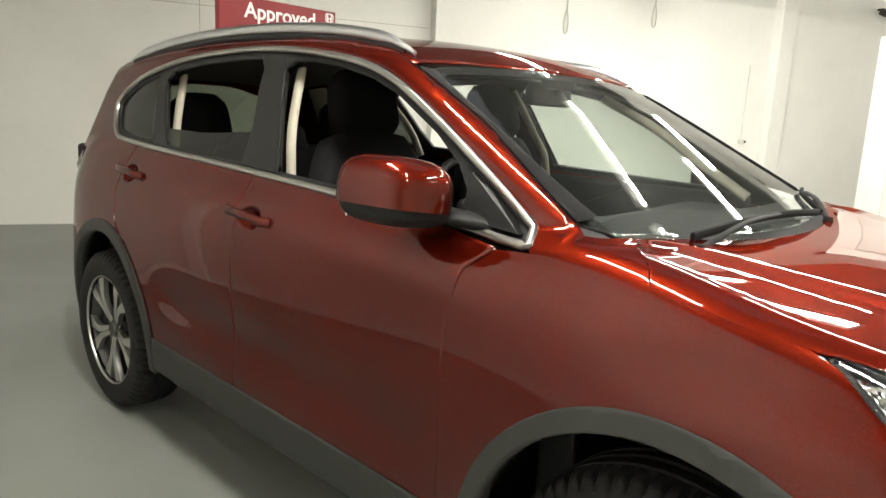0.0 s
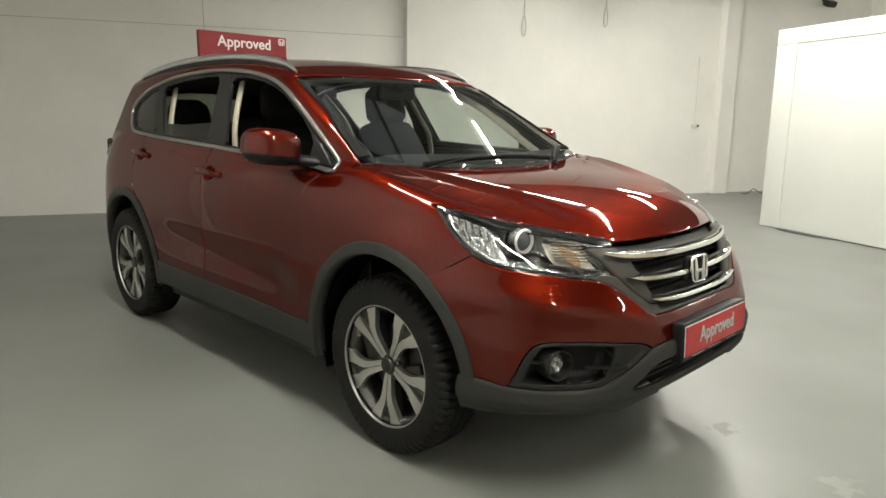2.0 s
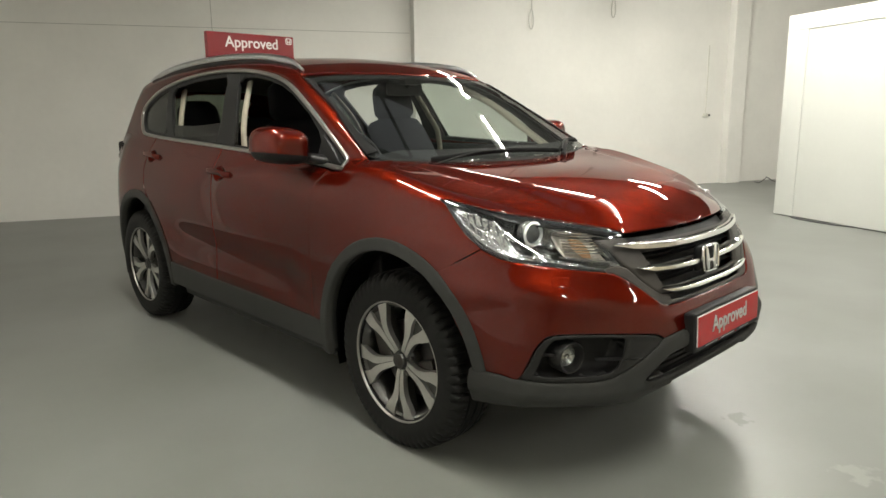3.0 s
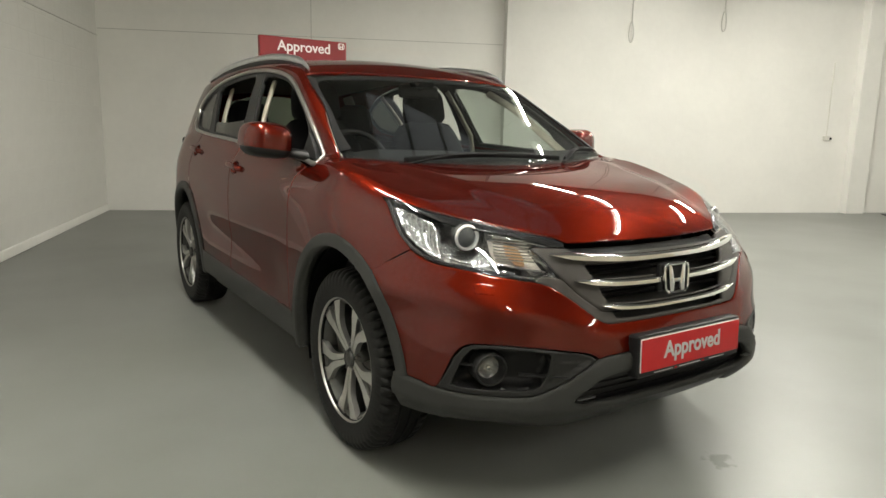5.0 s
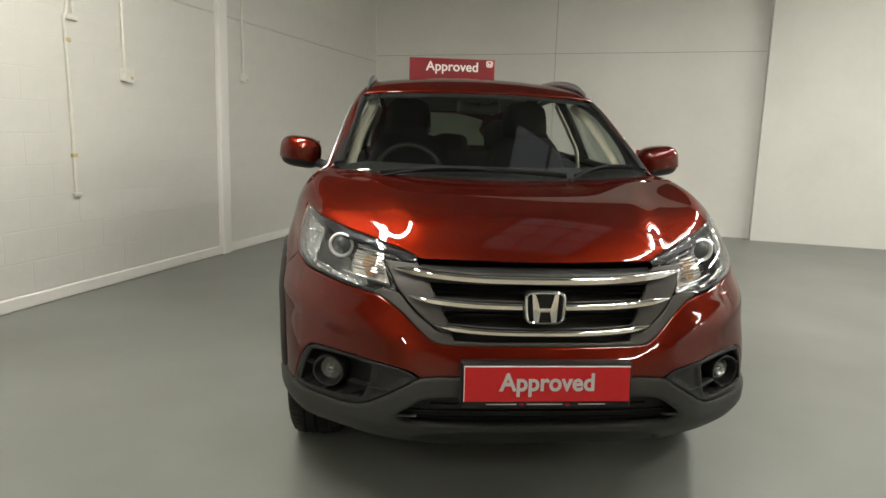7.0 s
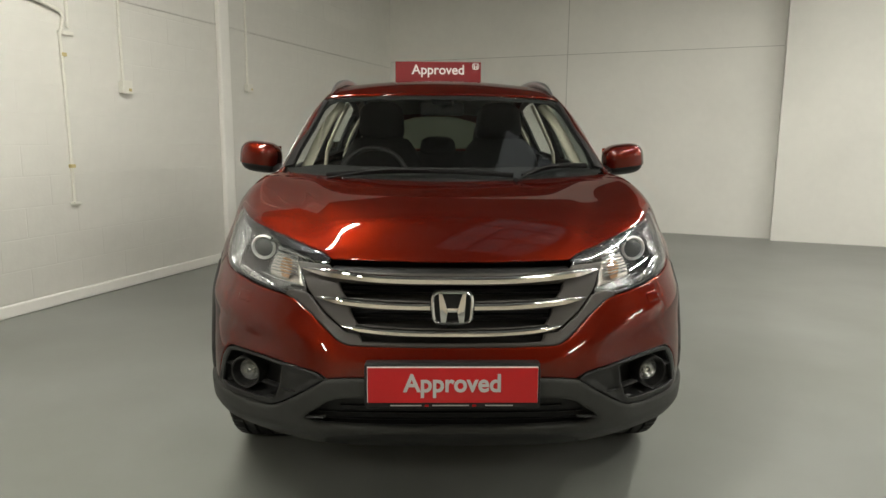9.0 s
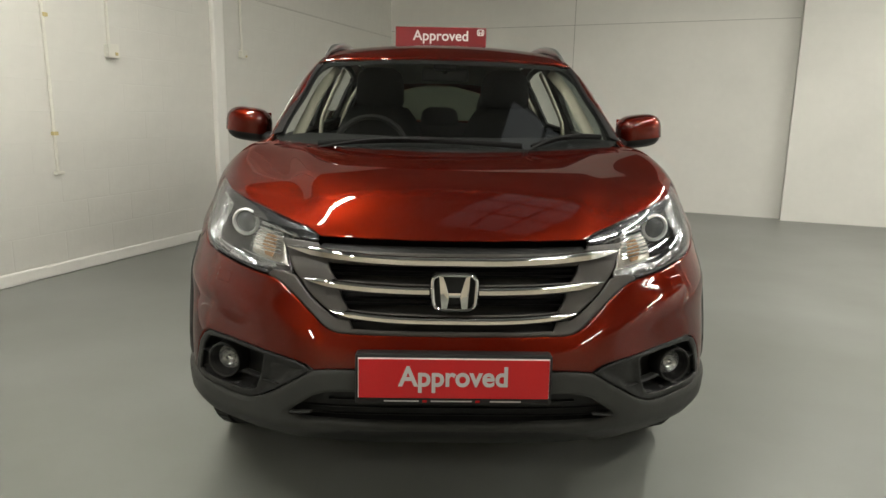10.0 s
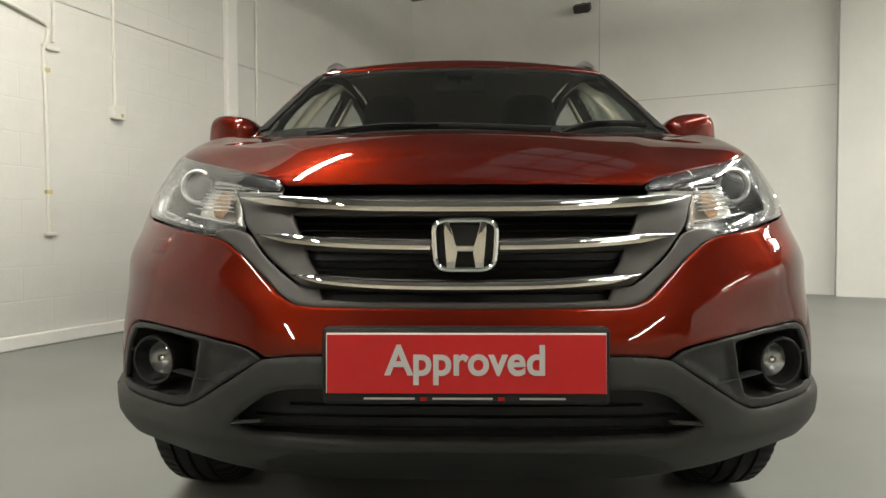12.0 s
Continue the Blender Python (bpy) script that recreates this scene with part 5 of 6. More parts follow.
# --- headlamps
LAMP = LAMP_TOP + LAMP_SIDE[:-1] + LAMP_LOW + [(33.1, 0.7985), (32.1, 0.803), (31.0, 0.8025), (29.4, 0.7995), (29.7, 0.813), (31.5, 0.850), (33.1, 0.873), (34.4, 0.8905), (30, 0.8890), (26.8, 0.8865)]
for s in (False, True):
    k = -1 if s else 1
    lampob = panel("headlamp", sheet(LAMP, on_front, 0.014, DEG, off=-0.012, thick=0.008, mirror=s, dish=0.085, dish_width=0.016), LAMPDARK, car, "large clear headlamp sweeping back into the wing")
    cover = panel("lamp_cover", sheet(LAMP, on_front, 0.014, DEG, off=0.001, thick=0.004, mirror=s), LENSGLASS, lampob, "clear lamp cover")
    cover.visible_shadow = False
    band = [(a, z - 0.002) for a, z in LAMP_TOP[:37]] + [(62, 0.991), (58, 0.975), (54, 0.958), (49.5, 0.944), (44.5, 0.934), (39, 0.926), (35.5, 0.913), (32.0, 0.905), (30.4, 0.893), (27.2, 0.889)]
    panel("lamp_brow", sheet(band, on_front, 0.012, DEG, off=-0.004, thick=0.008, mirror=s), LAMPBROW, lampob, "dark grey brow along the lamp's top")
    rim = LAMP_SIDE + LAMP_LOW[1:] + [(a * 0.99, z + 0.007) for a, z in LAMP_LOW[:0:-1]] + [(a - 0.7, z + 0.002) for a, z in LAMP_SIDE[::-1]]
    panel("lamp_seal", sheet(rim, on_front, 0.008, DEG, off=-0.003, thick=0.006, mirror=s), BLACK, lampob, "black seal along the lamp's lower edge")
    refl = [(66.4, 1.000), (61, 0.983), (56.2, 0.964), (54.3, 0.938), (53.2, 0.890), (52.2, 0.846), (55.2, 0.858), (58.4, 0.884), (61.2, 0.914), (63.8, 0.950)]
    panel("side_reflector", sheet(refl, on_front, 0.012, DEG, off=-0.020, thick=0.006, mirror=s, dish=0.025, dish_width=0.025), REFLECT, lampob, "bright faceted side reflector")
    low = [(51.5, 0.840), (47, 0.830), (42, 0.817), (37.5, 0.806), (37.3, 0.818), (41, 0.830), (46, 0.846), (51.0, 0.858)]
    panel("lower_reflector", sheet(low, on_front, 0.012, DEG, off=-0.018, thick=0.006, mirror=s, dish=0.010, dish_width=0.02), REFLECT, lampob, "bright lower reflector strip")
    ind = [(43.4, 0.924), (38.8, 0.914), (35.0, 0.900), (33.6, 0.868), (31.6, 0.826), (36.0, 0.836), (41.0, 0.850), (42.4, 0.880)]
    panel("indicator", sheet(ind, on_front, 0.010, DEG, off=-0.034, thick=0.006, mirror=s, dish=0.014, dish_width=0.03), INDICATOR, lampob, "bright indicator bowl")
    ind2 = [(39.9, 0.908), (37.0, 0.899), (35.6, 0.866), (35.4, 0.842), (37.2, 0.846), (39.2, 0.875)]
    panel("indicator_bulb", sheet(ind2, on_front, 0.010, DEG, off=-0.027, thick=0.004, mirror=s), AMBER, lampob, "amber indicator insert")
    for n_ in range(8):
        zz = 0.842 + n_ * 0.0085
        lean = (zz - 0.826) / 0.074
        q = on_front(np.array([(a, zz + (a - 36) * 0.0012) for a in np.linspace(32.6 + 2.6 * lean, 41.2 + 1.0 * lean, 6)]))
        part("indicator_rib", sweep([(k * p[0] * 0.976, p[1] + 0.020, p[2]) for p in q], oval(0.0022, 0.0016, 6), up=(0, -1, 0)), CHROME, lampob, "bright moulded rib")
    for path, rad in (([(43.2, 0.929), (39.5, 0.922), (34.8, 0.909), (31.6, 0.900), (30.6, 0.894)], 0.0032), ([(42.6, 0.846), (39.0, 0.838), (35.4, 0.829), (31.4, 0.820)], 0.0034)):
        q = on_front(np.array(path))
        qn = normals(q)
        part("lamp_strip", sweep(spline([(k * (p[0] - 0.018 * m[0]), p[1] - 0.018 * m[1], p[2] - 0.018 * m[2]) for p, m in zip(q, qn)], 0.01), oval(rad, rad * 0.8, 8), up=(0, -1, 0)), CHROME, lampob, "bright strip inside the lamp", smooth=True)
    for a, z0, z1 in ((54.6, 0.868, 0.936), (56.4, 0.878, 0.950), (58.2, 0.892, 0.960), (60.0, 0.910, 0.968), (61.8, 0.930, 0.976)):
        q = on_front(np.array([(a + (z - z0) * 20, z) for z in np.linspace(z0, z1, 5)]))
        part("reflector_rib", sweep([(k * p[0] * 0.982, p[1] + 0.012, p[2]) for p in q], oval(0.003, 0.004, 6), up=(0, -1, 0)), CHROME, lampob, "bright reflector rib")
    proj = empty("projector", pose(k * 0.660, -0.495, 0.905, 0, 0, -90 + k * 8))
    proj.parent = lampob
    part("projector_lens", lathe([(0.001, 0.020), (0.013, 0.018), (0.025, 0.011), (0.034, 0.0)], 36), LENSDARK, lampob, "dark domed projector lens", smooth=True).matrix_basis = proj.matrix_basis
    part("projector_barrel", lathe([(0.0435, 0.004), (0.044, 0.0), (0.044, -0.03)], 40), LAMPGREY, lampob, "grey projector barrel", smooth=True, edge=50).matrix_basis = proj.matrix_basis
    part("projector_ring", lathe([(0.034, -0.004), (0.035, 0.006), (0.039, 0.010), (0.0435, 0.007), (0.0445, 0.003)], 40), RING, lampob, "bright ring round the projector", smooth=True, edge=50).matrix_basis = proj.matrix_basis
    bpy.data.objects.remove(proj)
    q = on_front(np.array([(54.2, 0.944), (53.4, 0.915), (52.5, 0.880), (51.2, 0.856), (49.4, 0.846), (46.0, 0.838)]))
    qn = normals(q)
    strip = [(k * (p[0] - 0.020 * m[0]), p[1] - 0.020 * m[1], p[2] - 0.020 * m[2]) for p, m in zip(q, qn)]
    part("lamp_divider", sweep(spline(strip, 0.008), oval(0.0035, 0.0025, 8), up=(k * 0.7, -0.7, 0)), LAMPGREY, lampob, "bright curved divider inside the lamp", smooth=True)
    # washer jet cover
    wj = [(41.2, 0.778), (45.0, 0.781), (44.6, 0.749), (40.9, 0.746)]
    panel("washer_cover", sheet(wj, on_front, 0.008, DEG, off=0.0025, thick=0.004, mirror=s), PAINT, car, "body-coloured washer jet cover")

# --- number plate
plate = empty("number_plate", pose(0, -0.902, 0.549, -2.5))
plate.parent = car
plate["label"] = "red plate in a black holder, with the word Approved"
part("holder", boxm((-0.269, -0.016, -0.078), (0.269, 0.03, 0.066), 0.008), BLACK, plate, "black plate holder")
part("plate_edge", boxm((-0.2605, -0.0195, -0.056), (0.2605, -0.0165, 0.0565), 0.001), SIGNTEXT, plate, "white plate edge")
part("plate_face", boxm((-0.2585, -0.0225, -0.0555), (0.2595, -0.020, 0.0535), 0.001), REDPLATE, plate, "red printed plate face")
text_mesh("plate_word", "Approved", 0.0775, PLATETEXT, plate, pose(0.0, -0.0235, 0.0035, 90) @ Matrix.Diagonal((0.95, 1.0, 1.0, 1.0)), 0.0008, bold=0.0018)
for x0, x1, mat_ in ((-0.19, -0.095, PLATETEXT), (-0.062, 0.05, PLATETEXT), (0.10, 0.185, PLATETEXT), (-0.085, -0.073, REDPLATE), (0.060, 0.072, REDPLATE)):
    part("holder_print", boxm((x0, -0.0175, -0.0675 - (0.002 if mat_ is REDPLATE else 0)), (x1, -0.0165, -0.0640 + (0.001 if mat_ is REDPLATE else 0)), 0), mat_, plate)

# --- wipers
for x0, x1, y0, z0, y1, z1 in ((-0.53, 0.30, 0.300, 1.116, 0.262, 1.120), (0.34, 0.66, 0.275, 1.118, 0.365, 1.158)):
    wip = empty("wiper")
    wip.parent = car
    wip["label"] = "black windscreen wiper at rest"
    pts = []
    for t in np.linspace(0, 1, 12):
        x = x0 + (x1 - x0) * t
        z = z0 + (z1 - z0) * t + 0.018 * math.sin(math.pi * t) + 0.012
        pts.append((x, float(screen_y(x, z)) - 0.018, z))
    part("blade", sweep(pts, oval(0.006, 0.011, 8)), DARKMATT, wip)
    arm = [(pts[0][0] - 0.03, pts[0][1] - 0.03, pts[0][2] - 0.02), (pts[3][0], pts[3][1] - 0.022, pts[3][2] + 0.006), (pts[6][0], pts[6][1] - 0.012, pts[6][2] + 0.004)]
    part("wiper_arm", sweep(spline(arm, 0.03), oval(0.010, 0.005, 8)), DARKMATT, wip)
    part("pivot", lathe([(0.001, 0.012), (0.012, 0.011), (0.015, 0.0), (0.015, -0.02)], 16), DARKMATT, wip).matrix_basis = Matrix.Translation(arm[0]) @ pose(0, 0, 0, 0, -80)

# --- tail: hatch, glass, bumper, lamps


def on_back(uv, f=body):
    x, z = uv[:, 0], uv[:, 1]
    return np.stack([x, root(lambda r: f(np.abs(x), r, z), x * 0 + 1.8, x * 0 + 4.2), z], 1)


HATCH = [(0, 0.66), (0.55, 0.66), (0.62, 0.75), (0.62, 1.10), (0.60, 1.25), (0.54, 1.50), (0.45, 1.525), (0, 1.535)]
HATCH_GLASS = [(0, 1.20), (0.50, 1.21), (0.535, 1.24), (0.475, 1.47), (0.42, 1.49), (0, 1.50)]
panel("hatch", sheet(twin(HATCH), on_back, 0.03, holes=[twin(HATCH_GLASS)]), PAINT, car, "red rear hatch")
hg = panel("hatch_glass", sheet(twin(HATCH_GLASS), on_back, 0.05, off=-0.006, thick=0.004), HATCHGLASS, car, "dark tinted rear hatch glass")
hg.visible_shadow = False
panel("rear_bumper", sheet(twin([(0, 0.30), (0.55, 0.30), (0.70, 0.34), (0.72, 0.60), (0.62, 0.65), (0, 0.655)]), on_back, 0.03), CLAD, car, "grey plastic rear bumper")
both("rear_lamp", [(0.635, 0.90), (0.69, 0.91), (0.70, 1.05), (0.66, 1.22), (0.625, 1.24), (0.64, 1.08)], on_back, REDLAMP, car, "tall red rear lamp", h=0.02, off=0.002)

# --- wheels


def make_wheel():
    """A wheel about the local x axis, its face towards +x."""
    w = empty("wheel")
    n = 240
    prof = [(0.236, -0.092), (0.248, -0.106), (0.287, -0.112), (0.324, -0.108), (0.344, -0.098), (0.353, -0.086), (0.358, -0.062), (0.359, -0.050), (0.352, -0.047), (0.352, -0.040), (0.359, -0.037), (0.360, -0.008), (0.353, -0.005), (0.353, 0.005), (0.360, 0.008), (0.359, 0.037), (0.352, 0.040), (0.352, 0.047), (0.359, 0.050), (0.358, 0.062), (0.353, 0.086), (0.344, 0.098), (0.324, 0.108), (0.287, 0.112), (0.248, 0.106), (0.236, 0.092)]
    bm = bmesh.new()
    rings = []
    for r, h in prof:
        row = []
        for i in range(n):
            a = 2 * math.pi * i / n
            cut = 0.015 if (i % 4 == 0 and r > 0.340 and abs(h) > 0.050) else 0.0
            row.append(bm.verts.new((h, (r - cut) * math.cos(a), (r - cut) * math.sin(a))))
        rings.append(row)
    for a, b in zip(rings, rings[1:]):
        for i in range(n):
            bm.faces.new((a[i], a[(i + 1) % n], b[(i + 1) % n], b[i]))
    bmesh.ops.recalc_face_normals(bm, faces=bm.faces)
    part("tyre", bm, TYRE, w, "black road tyre with a blocked shoulder", smooth=True, edge=35)
    rim = part("rim", lathe([(0.235, 0.080), (0.226, 0.086), (0.212, 0.070), (0.206, 0.02), (0.200, -0.06), (0.232, -0.09)], 72), ALLOYDARK, w, "grey alloy barrel", smooth=True, edge=40)
    part("rim_lip", lathe([(0.2335, 0.092), (0.2345, 0.101), (0.2362, 0.1045), (0.2385, 0.1052), (0.2405, 0.1035), (0.2412, 0.096)], 90), TRIMCHROME, w, "bright machined lip", smooth=True, edge=60)

    def blade(ctrl, x_face, depth, name, material, label, turn):
        bm = bmesh.new()
        rows = []
        for r, mid, half, lift in ctrl:
            row = []
            for e, dx in ((-1, -depth), (-0.96, 0.0), (0.96, 0.0), (1, -depth)):
                a = radians(turn) + mid + e * half / r
                row.append(bm.verts.new((x_face + lift + dx, r * math.cos(a), r * math.sin(a))))
            rows.append(row)
        for p, q in zip(rows, rows[1:]):
            for j in range(3):
                bm.faces.new((p[j], p[j + 1], q[j + 1], q[j]))
        bm.faces.new(rows[0])
        bm.faces.new(rows[-1])
        bmesh.ops.recalc_face_normals(bm, faces=bm.faces)
        part(name, bm, material, w, label, smooth=True, edge=30)
    for k in range(5):
        turn = -90 + 72 * k
        for e in (-1, 1):
            ctrl = []
            for t in np.linspace(0, 1, 9):
                r = 0.040 + 0.193 * t
                mid = e * radians(13.5 - 6.5 * math.sin(math.pi * min(1, t * 1.25)) + 0.5 * t) + radians(2 * math.sin(math.pi * t))
                hw = 0.0090 + 0.0060 * t + 0.0145 * t ** 2.0
                ctrl.append((r, mid, hw, 0.014 * (t - 1) ** 2 * -1 + 0.004 * math.sin(math.pi * t)))
            blade(ctrl, 0.089, 0.022, "spoke", ALLOY, "machined bright spoke blade", turn)
        back = [(0.040 + 0.190 * t, radians(2 * math.sin(math.pi * t)), 0.017 + 0.004 * t + 0.048 * t ** 1.9, -0.014 * (t - 1) ** 2) for t in np.linspace(0, 1, 8)]
        blade(back, 0.076, 0.040, "spoke_back", ALLOYDARK, "grey painted spoke web", turn)
    part("hub", lathe([(0.001, 0.070), (0.030, 0.070), (0.060, 0.064), (0.068, 0.050), (0.070, 0.0)], 40), ALLOYDARK, w, "grey wheel hub", smooth=True, edge=40)
    part("hub_cap", lathe([(0.001, 0.0855), (0.024, 0.085), (0.030, 0.081), (0.031, 0.066)], 32), SATIN, w, "satin hub cap", smooth=True, edge=40)
    part("hub_ring", lathe([(0.026, 0.0845), (0.0285, 0.087), (0.0315, 0.084), (0.032, 0.07)], 32), ALLOYDARK, w, "grey ring on the hub cap", smooth=True)
    for k in range(5):
        a = radians(-54 + 72 * k)
        part("wheel_nut", lathe([(0.001, 0.020), (0.007, 0.0195), (0.0105, 0.014), (0.0105, 0.0)], 12), STEEL, w, "dark steel wheel nut").matrix_basis = pose(0.056, 0.056 * math.cos(a), 0.056 * math.sin(a))
    part("brake_disc", lathe([(0.05, 0.02), (0.150, 0.020), (0.152, 0.015), (0.152, -0.004), (0.05, -0.004)], 56), STEEL, w, "steel brake disc", smooth=True, edge=40)
    for ob in w.children:
        if ob.name.split(".")[0] not in ("tyre", "wheel_nut"):
            ob.data.transform(Matrix.Diagonal((1, 1.025, 1.025, 1)))
    return w


w0 = make_wheel()
w0["label"] = "alloy wheel with five twin spokes and black tyre"
wheels = [w0]
spots = [(0.772, AXLE_F), (-0.772, AXLE_F), (0.772, AXLE_R), (-0.772, AXLE_R)]
for i, (x, y) in enumerate(spots):
    m = pose(x, y, 0.3600, 0, 0, 0 if x > 0 else 180)
    if i == 0:
        w0.matrix_basis = m
        ww = w0
    else:
        ww = copy_thing(w0, m)
    ww.parent = car
    s = 1 if x > 0 else -1
    cal = part("brake_caliper", boxm((-0.03, -0.05, -0.075), (0.055, 0.05, 0.075), 0.014), SATIN, ww, "grey brake caliper", smooth=True, edge=40)
    cal.matrix_basis = pose(0, 0, 0, 0 if x > 0 else 180) @ pose(0.0, (-1 if y < 1 else 1) * 0.135, 0.05, 20)

# wheel housings, underbody, inner shell
for x, y in spots:
    s = 1 if x > 0 else -1
    bm = bmesh.new()
    rows = []
    for r, h in ((0.468, 0.845), (0.480, 0.83), (0.484, 0.50), (0.02, 0.50)):
        rows.append([bm.verts.new((s * h, y + 0.94 * r * math.cos(a), HUB + r * math.sin(a))) for a in np.linspace(radians(-15), radians(178 if y < 1 else 195), 30)])
    for a, b in zip(rows, rows[1:]):
        for i in range(29):
            bm.faces.new((a[i], a[i + 1], b[i + 1], b[i]))
    bmesh.ops.solidify(bm, geom=bm.faces[:], thickness=0.004)
    part("wheel_housing", bm, BLACK, car, "black wheel arch liner", smooth=True, edge=40)
part("underbody", boxm((-0.49, -0.50, 0.205), (0.49, 3.40, 0.30), 0.02), BLACK, car, "black underbody")
for s in (1, -1):
    part("sill", boxm((s * 0.66 - 0.15, 0.47, 0.235), (s * 0.66 + 0.15, 2.13, 0.30), 0.02), BLACK, car)
part("cabin_floor", boxm((-0.70, 0.46, 0.32), (0.70, 3.30, 0.36), 0.01), DARK, car)
part("bulkhead", boxm((-0.70, 0.30, 0.32), (0.70, 0.40, 1.04), 0.01), BLACK, car)
part("engine_cover", boxm((-0.50, -0.45, 0.45), (0.50, 0.25, 0.90), 0.05), BLACK, car)

# --- cabin
for s in (1, -1):
    part("door_lining", boxm((s * 0.76 - 0.022, 0.47, 0.40), (s * 0.76 + 0.022, 2.38, 1.125), 0.02), DASH, car, "dark door lining")
    part("load_lining", boxm((s * 0.70 - 0.03, 2.39, 0.40), (s * 0.70 + 0.03, 3.30, 1.15), 0.02), DASH, car)
    ap = [(s * 0.685, 0.46, 1.12), (s * 0.655, 0.655, 1.245), (s * 0.618, 0.845, 1.370), (s * 0.570, 1.05, 1.472)]
    part("front_pillar_lining", sweep(spline(ap, 0.04), oval(0.016, 0.025, 10), up=(s, 0, 0.4)), BEIGE, car, "beige pillar lining", smooth=True, edge=60)
    bpil = [(s * 0.720, 1.41, 0.5), (s * 0.720, 1.41, 1.12), (s * 0.680, 1.465, 1.30), (s * 0.590, 1.54, 1.50)]
    part("middle_pillar_lining", sweep(spline(bpil, 0.05), oval(0.012, 0.022, 10), up=(0, 1, 0)), BEIGE, car, "beige pillar lining", smooth=True, edge=60)
    cpil = [(s * 0.71, 2.25, 1.15), (s * 0.665, 2.31, 1.30), (s * 0.575, 2.43, 1.48)]
    part("rear_pillar_lining", sweep(spline(cpil, 0.05), oval(0.012, 0.026, 10), up=(0, 1, 0)), BEIGE, car, "beige pillar lining", smooth=True, edge=60)
    dpil = [(s * 0.66, 2.95, 1.15), (s * 0.63, 3.0, 1.30), (s * 0.56, 3.02, 1.50)]
    part("hatch_pillar_lining", sweep(spline(dpil, 0.05), oval(0.02, 0.09, 10), up=(0, 1, 0)), BEIGE, car, "beige pillar lining", smooth=True, edge=60)
head = [(x, y) for x, y in ((0.0, 1.0), (0.3, 1.02), (0.5, 1.06), (0.555, 1.15), (0.55, 1.6), (0.54, 2.5), (0.52, 3.0), (0.45, 3.2), (0.0, 3.25))]
panel("headlining", sheet(head + [(-x, y) for x, y in head[-2:0:-1]], on_top, 0.06, f=upper, off=-0.045, thick=0.01), HEADCLOTH, car, "grey-beige cloth headlining, darkened for the shade under the roof")
dsh = bmesh.new()
rows = []
for x in np.linspace(-0.70, 0.70, 25):
    hump = 0.045 * bell(x, -0.37, 0.20)
    cur = 0.08 * (x / 0.7) ** 2
    rows.append([dsh.verts.new((x, y + cur * k, z)) for y, z, k in ((0.42, 0.70, 0.3), (0.40, 1.06, 0.6), (0.46, 1.082, 0.9), (0.62, 1.078 + hump * 0.5, 0.8), (0.74, 1.050 + hump, 0.6), (0.80, 0.98 + hump * 0.4, 0.5), (0.79, 0.86, 0.5), (0.72, 0.70, 0.3))])
for a, b in zip(rows, rows[1:]):
    for i in range(7):
        dsh.faces.new((a[i], a[i + 1], b[i + 1], b[i]))
    dsh.faces.new((a[7], a[0], b[0], b[7]))
dsh.faces.new(rows[0])
dsh.faces.new(rows[-1])
bmesh.ops.recalc_face_normals(dsh, faces=dsh.faces)
part("dashboard", dsh, DASH, car, "dark dashboard", smooth=True, edge=40)
sw = empty("steering_wheel", pose(-0.38, 0.90, 1.065, 66))
sw.parent = car
part("wheel_rim", sweep([(0.185 * math.cos(a), 0.185 * math.sin(a), 0) for a in np.linspace(0, 2 * math.pi, 40, endpoint=False)], oval(0.014, 0.014, 10), closed=True), WHEELRIM, sw, "dark leather steering wheel rim", smooth=True)
part("wheel_boss", boxm((-0.07, -0.06, -0.03), (0.07, 0.06, 0.02), 0.025), DASH, sw, smooth=True, edge=40)
for a in (0, 180, 270):
    part("wheel_arm", boxm((0.05, -0.018, -0.012), (0.18, 0.018, 0.006), 0.006), DASH, sw).matrix_basis = pose(0, 0, 0, 0, 0, a)


def cushion(outline, y0, y1, bulge, name, parent, m):
    """A padded slab: an outline in x and z, pillowed front and back."""
    bm = bmesh.new()
    rings = []
    loop = spline([(x, 0, z) for x, z in outline], 0.03, True)
    cx = sum(p[0] for p in loop) / len(loop)
    cz = sum(p[2] for p in loop) / len(loop)
    for k, y in ((0.0, y0 - bulge), (0.55, y0 - bulge * 0.8), (0.88, y0 - bulge * 0.25), (1.0, y0 + 0.02), (1.0, y1 - 0.02), (0.88, y1), (0.0, y1)):
        if k == 0.0:
            rings.append([bm.verts.new((cx, y, cz))])
        else:
            rings.append([bm.verts.new((cx + (p[0] - cx) * k, y, cz + (p[2] - cz) * k)) for p in loop])
    n = len(loop)
    for a, b in zip(rings, rings[1:]):
        for i in range(n):
            if len(a) == 1:
                bm.faces.new((a[0], b[(i + 1) % n], b[i]))
            elif len(b) == 1:
                bm.faces.new((a[i], a[(i + 1) % n], b[0]))
            else:
                bm.faces.new((a[i], a[(i + 1) % n], b[(i + 1) % n], b[i]))
    bmesh.ops.recalc_face_normals(bm, faces=bm.faces)
    ob = part(name, bm, DARK, parent, smooth=True, edge=60)
    ob.matrix_basis = m
    return ob


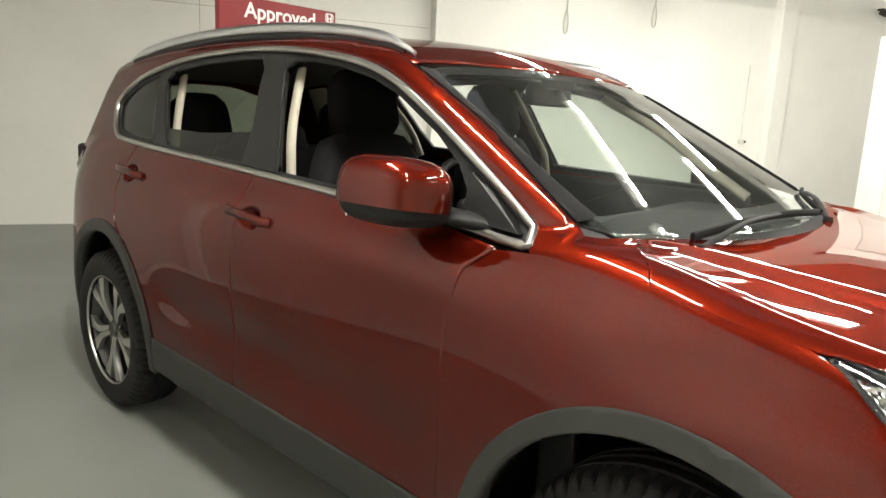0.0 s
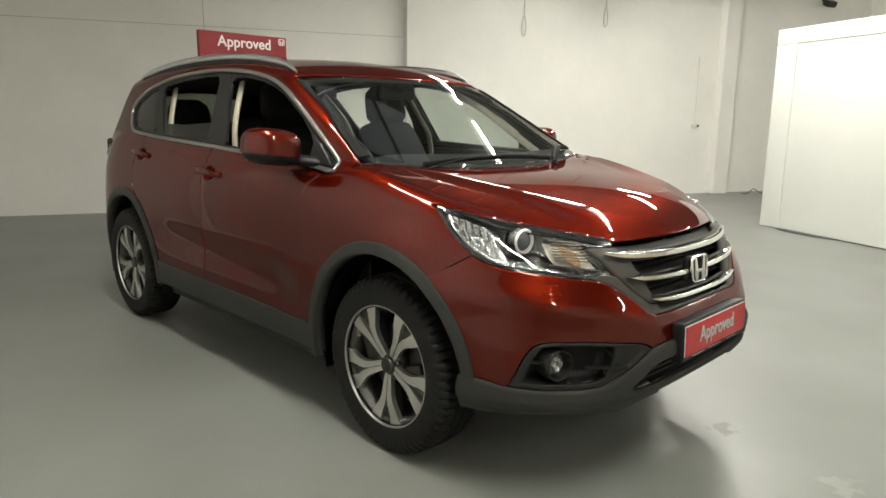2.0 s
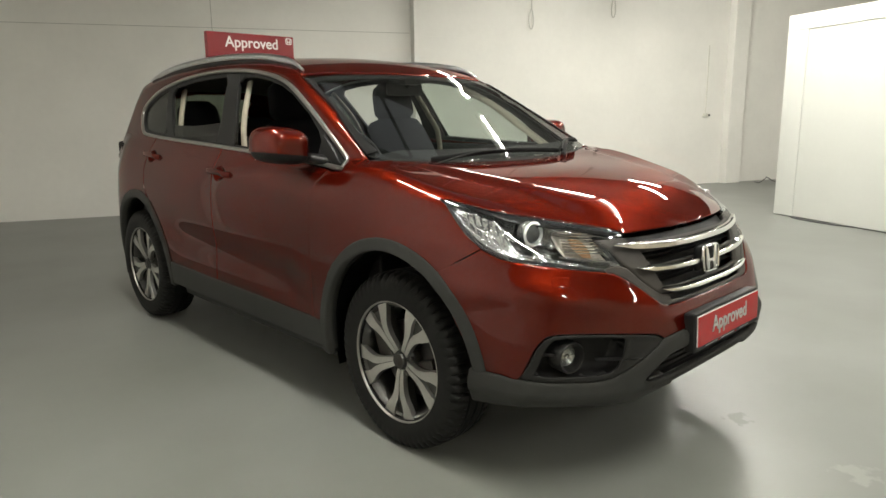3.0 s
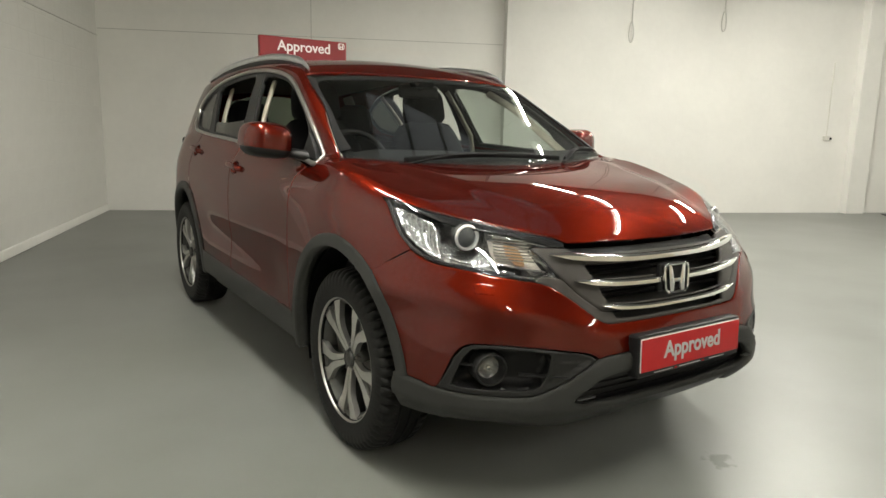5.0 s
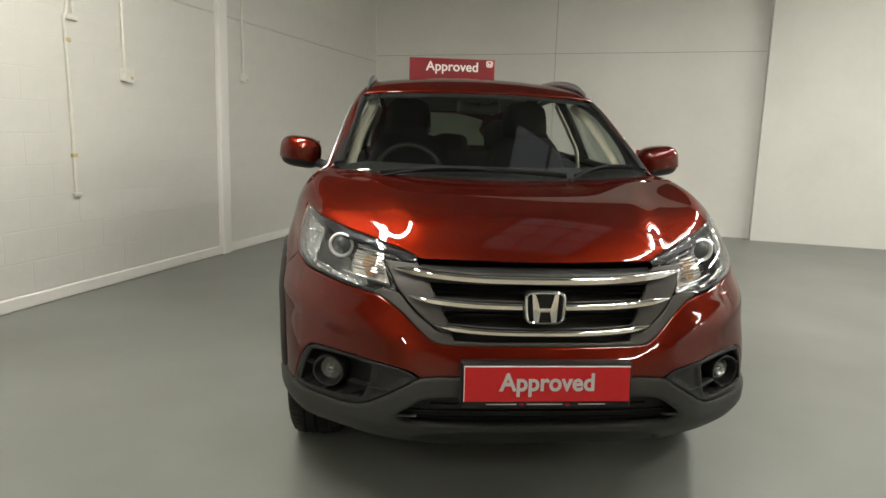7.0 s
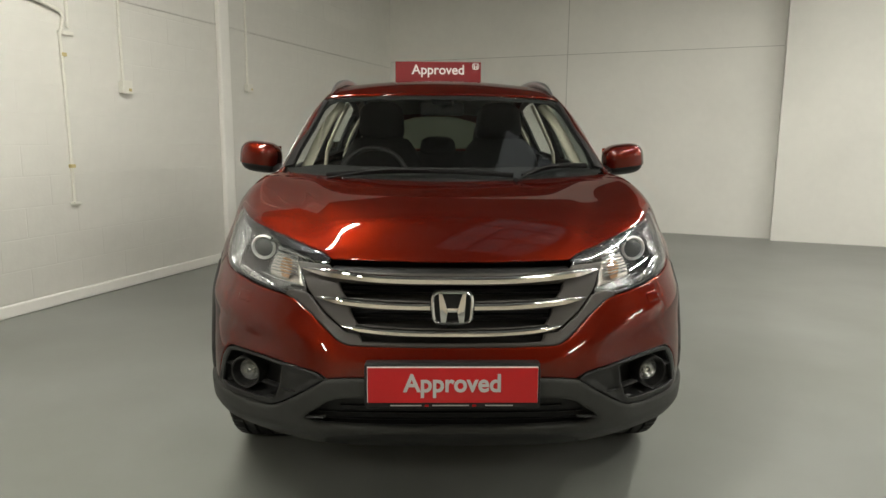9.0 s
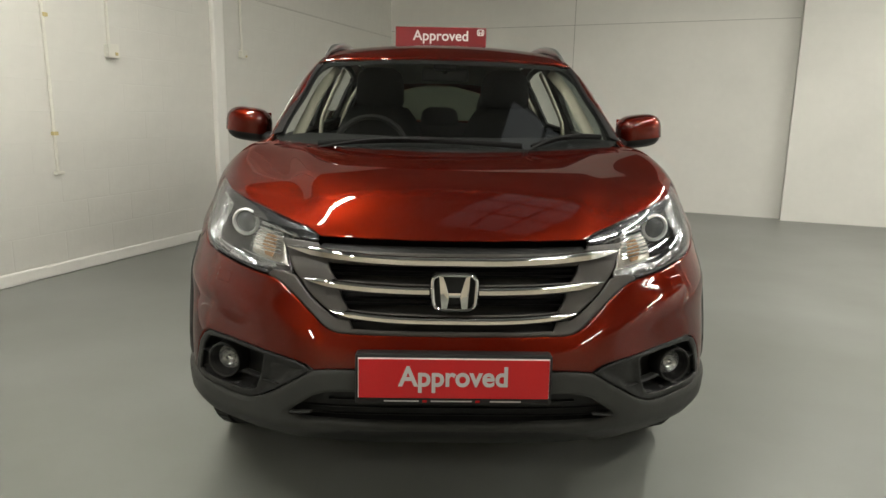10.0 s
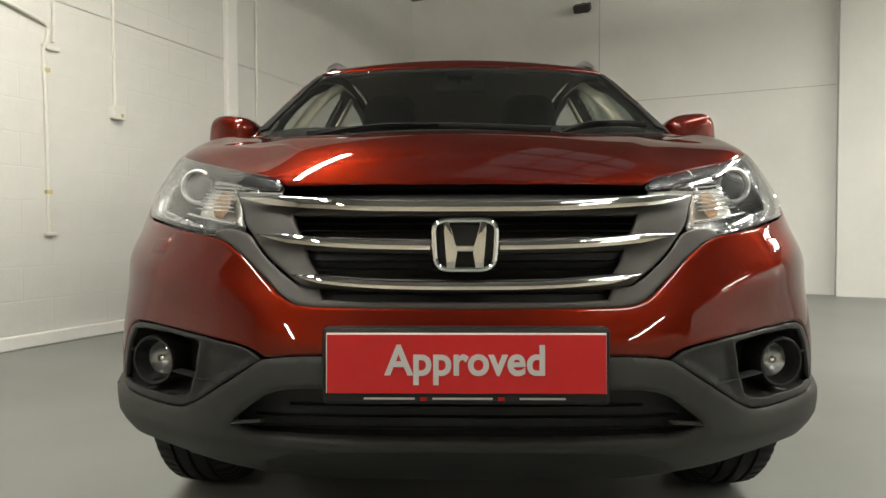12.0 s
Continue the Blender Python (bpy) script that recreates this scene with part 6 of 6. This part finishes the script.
def seat(x, y, width, rests, label, back_h, lean):
    """rests: for each headrest its place across, its foot and its height."""
    ob = empty("seat", pose(x, y, 0.36))
    ob.parent = car
    ob["label"] = label
    part("seat_cushion", boxm((-width / 2, -0.26, 0.10), (width / 2, 0.24, 0.30), 0.06), DARK, ob, smooth=True, edge=60)
    w = width / 2
    tilt = pose(0, 0.22, 0.20, -lean)
    sh = min(0.13, w * 0.4)
    cushion([(-w * 0.9, 0.0), (w * 0.9, 0.0), (w, back_h * 0.35), (w * 0.98, back_h * 0.70), (w - sh * 0.7, back_h * 0.94), (w - sh * 1.4, back_h), (-w + sh * 1.4, back_h), (-w + sh * 0.7, back_h * 0.94), (-w * 0.98, back_h * 0.70), (-w, back_h * 0.35)], -0.05, 0.07, 0.03, "backrest", ob, tilt)
    for hx, foot, tall in rests:
        cushion([(-0.115, 0.01), (0.115, 0.01), (0.140, tall * 0.45), (0.125, tall * 0.85), (0.08, tall), (-0.08, tall), (-0.125, tall * 0.85), (-0.140, tall * 0.45)], -0.05, 0.04, 0.02, "headrest", ob, tilt @ pose(hx, 0.0, foot, 6))
        for e in (-1, 1):
            part("headrest_post", sweep([(hx + e * 0.05, 0.0, back_h - 0.05), (hx + e * 0.05, 0.0, foot + 0.05)], oval(0.006, 0.006, 8), up=(0, 1, 0)), BLACK, ob).matrix_basis = tilt
    return ob


seat(-0.37, 1.02, 0.54, ((0.0, 0.755, 0.23),), "dark cloth driver's seat with headrest", 0.76, 17)
seat(0.37, 1.02, 0.54, ((0.0, 0.755, 0.23),), "dark cloth passenger seat with headrest", 0.76, 17)
seat(0.0, 2.12, 1.28, ((-0.42, 0.66, 0.24), (0.0, 0.62, 0.16), (0.42, 0.66, 0.24)), "dark cloth rear bench with headrests", 0.66, 20)
rv = empty("rear_view_mirror", pose(0.0, 0.93, 1.452))
rv.parent = car
part("mirror_shell", boxm((-0.12, -0.02, -0.035), (0.12, 0.018, 0.035), 0.014), BLACK, rv, smooth=True, edge=50)
part("mirror_stem", sweep([(0, -0.02, 0.01), (0, -0.06, 0.055)], oval(0.012, 0.012, 8), up=(1, 0, 0)), BLACK, rv)
part("sensor_cover", boxm((-0.06, -0.075, 0.02), (0.06, 0.0, 0.06), 0.012), BLACK, rv)

# ---------------------------------------------------------------- roof sign, standing on the car's roof
sign = empty("roof_sign", pose(0.0, 2.58, 0))
sign_z = float(on_top(np.array([[0.0, 2.58]]), upper)[0][2])
part("sign_board", boxm((-0.335, -0.02, 1.692), (0.335, 0.02, 1.884), 0.003), REDSIGN, sign, "red printed board")
part("sign_foot", boxm((-0.30, -0.05, sign_z + 0.001), (0.30, 0.05, sign_z + 0.012), 0.004), BLACK, sign, "black magnetic foot")
for sx in (-0.22, 0.22):
    part("sign_post", boxm((sx - 0.012, -0.008, sign_z + 0.011), (sx + 0.012, 0.008, 1.70), 0.002), BLACK, sign, "black upright post")
text_mesh("sign_word", "Approved", 0.102, SIGNTEXT, sign, pose(0.0, -0.0215, 1.820, 90), 0.001, bold=0.0014)
em = bmesh.new()
emblem(em, 0.055, 0.046, 0.002, 0.006)
part("sign_emblem", em, SIGNTEXT, sign, "small white emblem").matrix_basis = pose(0.293, -0.0205, 1.850)
tagged(sign, "red roof sign with the white word Approved", "sign")
